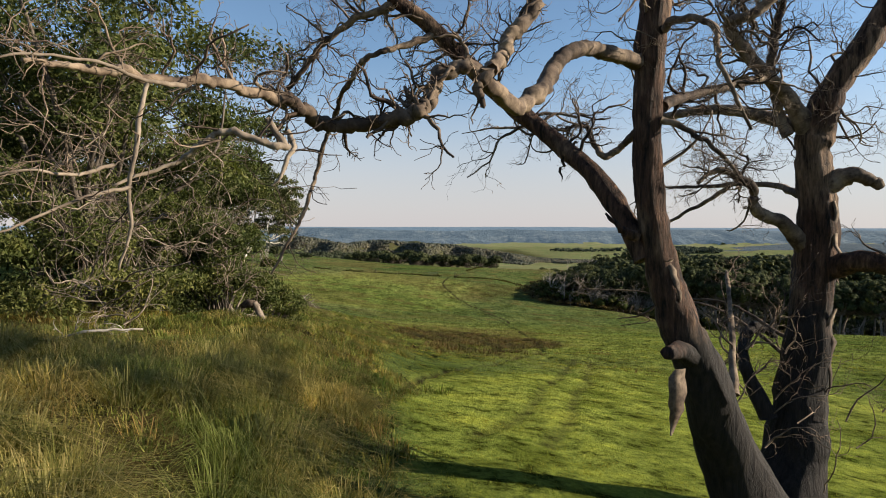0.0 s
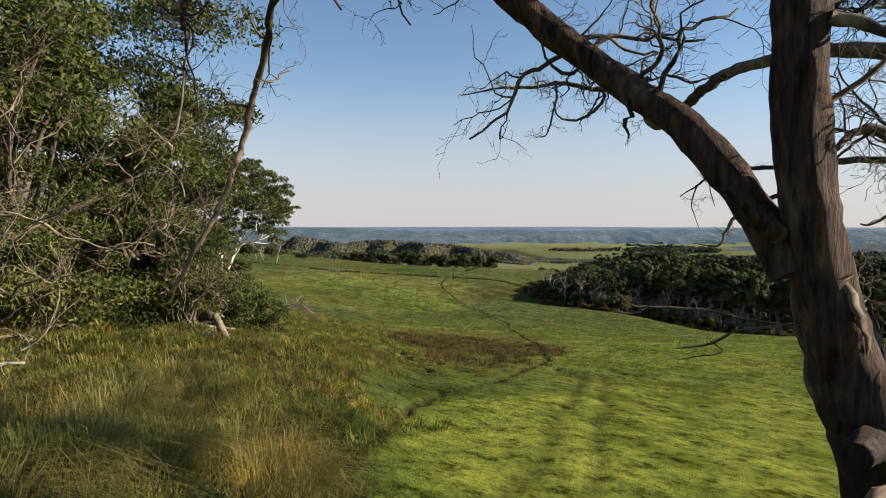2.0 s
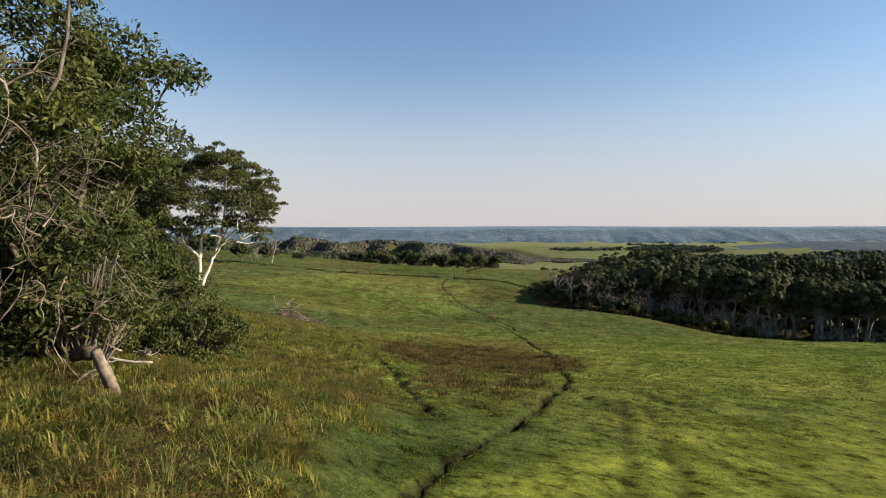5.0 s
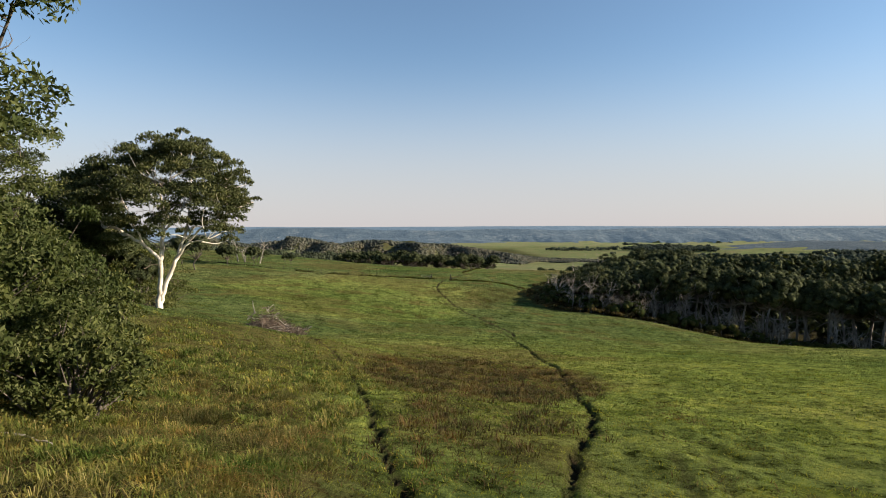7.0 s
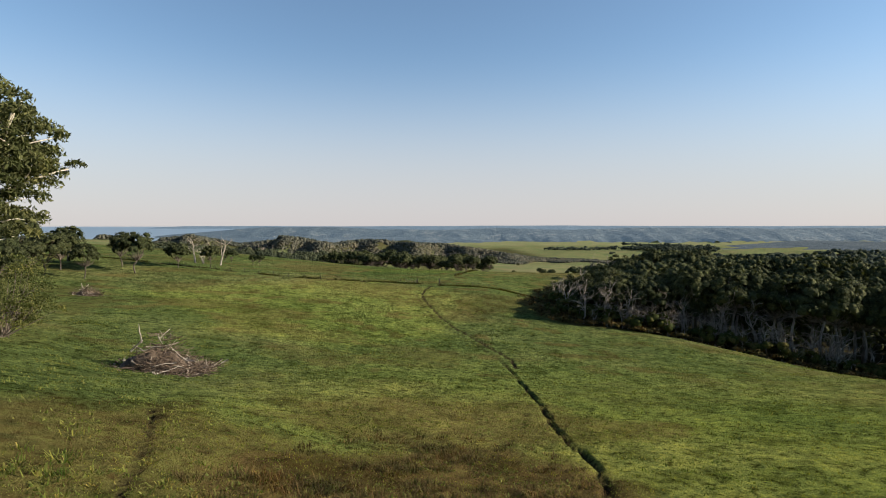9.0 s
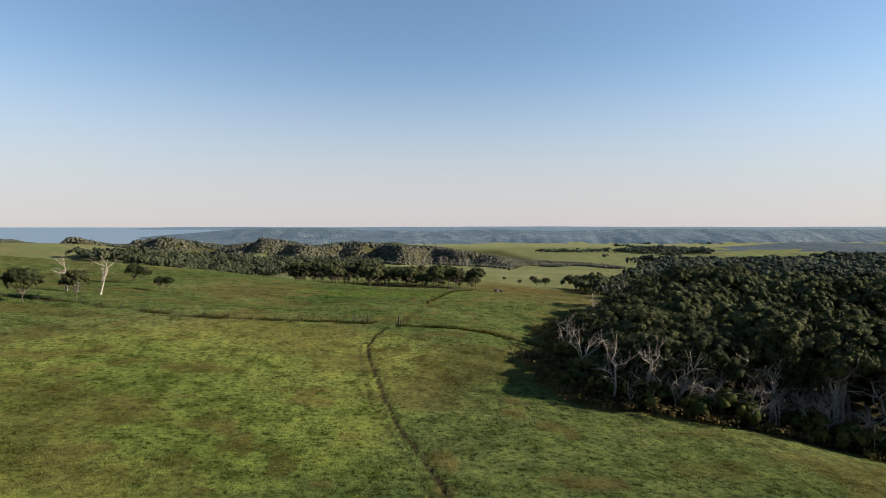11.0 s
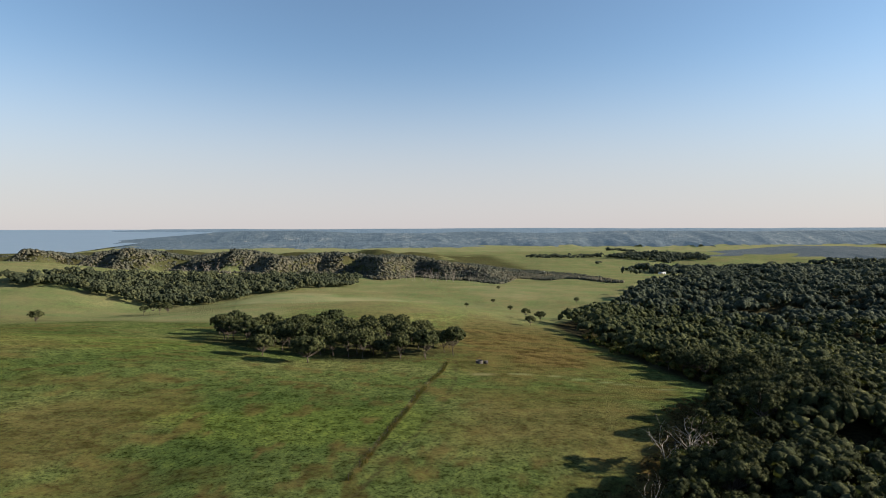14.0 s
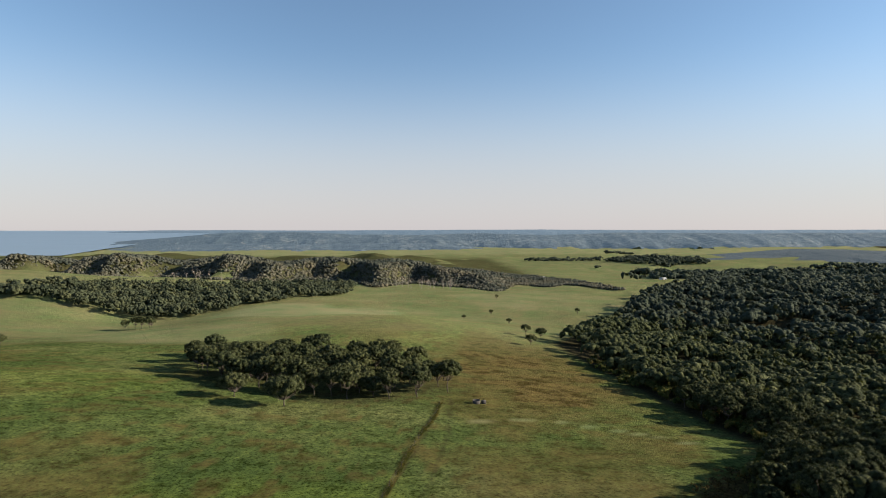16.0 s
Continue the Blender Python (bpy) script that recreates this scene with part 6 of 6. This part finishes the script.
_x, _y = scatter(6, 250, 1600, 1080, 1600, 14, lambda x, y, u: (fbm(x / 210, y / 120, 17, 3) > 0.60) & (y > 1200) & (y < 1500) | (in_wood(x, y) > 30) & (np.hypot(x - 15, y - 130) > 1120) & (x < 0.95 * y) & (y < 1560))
canopy("far_wood", "distant dark belts of trees", _x, _y, 9, 9.0, 4, 1, 3.0, 16, HAZED_LEAF, vary=0.5, sides=4)
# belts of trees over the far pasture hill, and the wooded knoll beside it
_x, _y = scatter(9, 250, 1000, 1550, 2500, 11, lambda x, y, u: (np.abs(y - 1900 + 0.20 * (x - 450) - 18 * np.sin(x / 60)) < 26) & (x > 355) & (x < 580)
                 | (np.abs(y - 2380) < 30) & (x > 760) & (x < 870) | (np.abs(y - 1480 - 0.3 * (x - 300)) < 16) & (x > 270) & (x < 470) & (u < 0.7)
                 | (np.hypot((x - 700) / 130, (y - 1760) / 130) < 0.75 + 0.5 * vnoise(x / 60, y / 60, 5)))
canopy("far_belt", "distant hazy belts of trees on the pasture hill", _x, _y, 9, 6.5, 5, 2, 2.4, 22, HAZED_LEAF, vary=0.5, sides=4)
# bushes dotted over the valley floor
for _k, (_x, _y, _s) in enumerate(((89, 685, 0.42), (93, 609, 0.4), (88, 515, 0.5), (95, 504, 0.55), (109, 790, 0.4), (169, 686, 0.45), (82, 470, 0.5), (60, 640, 0.3))):
    plant_tree(FOREST_KINDS[_k % 8], at(_x, _y), "round dark bush on the valley floor", "bush", "bushes in the valley", turn=_k * 1.1, size=_s, name="bush")
# bleached trunks below the scrub
for _k in range(26):
    _x = float(_rng.uniform(-10, 95)) if _k < 18 else float(_rng.uniform(-300, -200))
    _y = float(_rng.uniform(890, 925)) if _k < 18 else float(_rng.uniform(920, 950))
    bare_tree(BARE_KINDS[_k % 6], at(_x, _y), "tall bleached dead gum below the scrubby hill", "dead gums across the valley", _k * 1.7, float(_rng.uniform(1.2, 1.9)))


# ---------------------------------------------------------------- fences, gate, trough, sheds
WOODPOST = plain_material("fence_timber", (0.028, 0.024, 0.02), (0.07, 0.06, 0.05), 6.0)
WIRE = plain_material("fence_wire", (0.07, 0.065, 0.06), (0.14, 0.13, 0.12), 8.0, 0.6, 0.5)
STEEL = plain_material("galvanised_steel", (0.10, 0.10, 0.10), (0.18, 0.18, 0.18), 5.0, 0.55, 0.6)
CONCRETE = plain_material("concrete", (0.045, 0.04, 0.035), (0.10, 0.09, 0.08), 3.0)
WHITE = plain_material("white_wall", (0.70, 0.69, 0.66), (0.82, 0.81, 0.79), 0.6)
ROOF = plain_material("roof_sheet", (0.30, 0.31, 0.32), (0.42, 0.42, 0.42), 0.5, 0.5)


def box(buf, lo, hi):
    x0, y0, z0 = lo
    x1, y1, z1 = hi
    v = [(x0, y0, z0), (x1, y0, z0), (x1, y1, z0), (x0, y1, z0), (x0, y0, z1), (x1, y0, z1), (x1, y1, z1), (x0, y1, z1)]
    buf.add(v, [(0, 3, 2, 1), (4, 5, 6, 7), (0, 1, 5, 4), (1, 2, 6, 5), (2, 3, 7, 6), (3, 0, 4, 7)])


def fence(line, gap, label, seed):
    t = thing("fence", (0, 0, 0), label, "fence", kind="structure")
    rng = np.random.default_rng(seed)
    p = np.array(line, float)
    d = np.concatenate([[0], np.cumsum(np.hypot(*np.diff(p, axis=0).T))])
    s = np.arange(0, d[-1], gap)
    x, y = np.interp(s, d, p[:, 0]), np.interp(s, d, p[:, 1])
    z = base_z(x, y)
    for k in range(len(s)):
        b = Buf()
        lean = rng.normal(size=2) * 0.05
        line_ = np.array([(x[k], y[k], z[k] - 0.4), (x[k] + lean[0] * 0.5, y[k] + lean[1] * 0.5, z[k] + 0.6), (x[k] + lean[0], y[k] + lean[1], z[k] + 1.0)])
        tube(b, line_, [0.055, 0.05, 0.045], 6, 0.1, k)
        part("post", b, WOODPOST, t)
    for h in (0.25, 0.55, 0.9):
        b = Buf()
        tube(b, np.stack([x, y, z + h], 1), np.full(len(x), 0.005), 3)
        part("wire", b, WIRE, t)


fence(FENCE, 4.0, "old wire fence on grey timber posts across the pasture", 1)
fence(FENCE_EAST, 4.0, "old wire fence on grey timber posts running into the wood", 2)
fence(CROSS_FENCE, 5.0, "old wire fence on grey timber posts beside a track", 3)


def gate():
    t = thing("gate", at(-0.6, 188.4), "open steel farm gate between timber posts", "gate")
    for x, y, h in ((-2.2, 0.2, 1.5), (3.4, -0.8, 1.5)):
        b = Buf()
        tube(b, [(x, y, -0.5), (x, y, 0.7), (x, y, h)], [0.13, 0.12, 0.11], 8, 0.1, 3)
        part("gate_post", b, WOODPOST, t)
    for k in range(5):
        b = Buf()
        z = 0.2 + k * 0.24
        tube(b, [(-2.1, 0.1, z), (-3.5, 1.0, z), (-5.2, 1.6, z)], [0.024] * 3, 5)
        part("rail", b, STEEL, t)
    b = Buf()
    tube(b, [(-5.2, 1.6, 0.15), (-5.2, 1.6, 1.25)], [0.026, 0.026], 5)
    part("upright", b, STEEL, t)


gate()


def trough():
    t = thing("water_trough", at(37.0, 324.5), "pale grey concrete water trough with a low tank beside it", "trough")
    b = Buf()
    a = np.arange(16) / 16 * 2 * math.pi
    ring = lambda r, z: np.stack([np.cos(a) * r, np.sin(a) * r, np.full(16, z)], 1)
    v = np.vstack([ring(1.1, -0.2), ring(1.15, 1.0), ring(1.0, 1.0), ring(0.95, 0.55)])
    j = np.arange(16)
    b.add(np.vstack([v, [[0, 0, 0.55]]]), np.vstack([np.stack([k * 16 + j, k * 16 + (j + 1) % 16, (k + 1) * 16 + (j + 1) % 16, (k + 1) * 16 + j], 1) for k in range(3)]),
          np.stack([48 + j, 48 + (j + 1) % 16, np.full(16, 64)], 1))
    part("basin", b, CONCRETE, t)
    b = Buf()
    box(b, (1.4, -0.5, -0.2), (2.7, 0.5, 0.8))
    part("tank", b, CONCRETE, t)


trough()


def shed(x, y, long, wide, high, turn, label):
    t = thing("farm_shed", at(x, y, 0.3), label, "shed", turn=turn)
    b = Buf()
    box(b, (-long / 2, -wide / 2, 0), (long / 2, wide / 2, high))
    part("wall", b, WHITE, t)
    b = Buf()
    e = 0.5
    v = [(-long / 2 - e, -wide / 2 - e, high), (long / 2 + e, -wide / 2 - e, high), (long / 2 + e, wide / 2 + e, high), (-long / 2 - e, wide / 2 + e, high),
         (-long / 2 - e, 0, high + wide * 0.25), (long / 2 + e, 0, high + wide * 0.25)]
    b.add([(px, py, pz + 0.02) for px, py, pz in v], [(0, 1, 5, 4), (2, 3, 4, 5), (0, 3, 2, 1)], [(0, 4, 3), (1, 2, 5)])
    part("roof", b, ROOF, t)
    for k in (-0.25, 0.2):
        b = Buf()
        box(b, (long * k, -wide / 2 - 0.06, 0.1), (long * k + 2.6, -wide / 2 + 0.02, min(high - 0.4, 2.8)))
        part("door", b, STEEL, t)


shed(470, 1190, 11, 6, 2.8, 0.2, "low white farm shed with a grey roof in the valley")
shed(255, 1215, 7, 5, 2.6, -0.3, "small white farmhouse among the scrub")
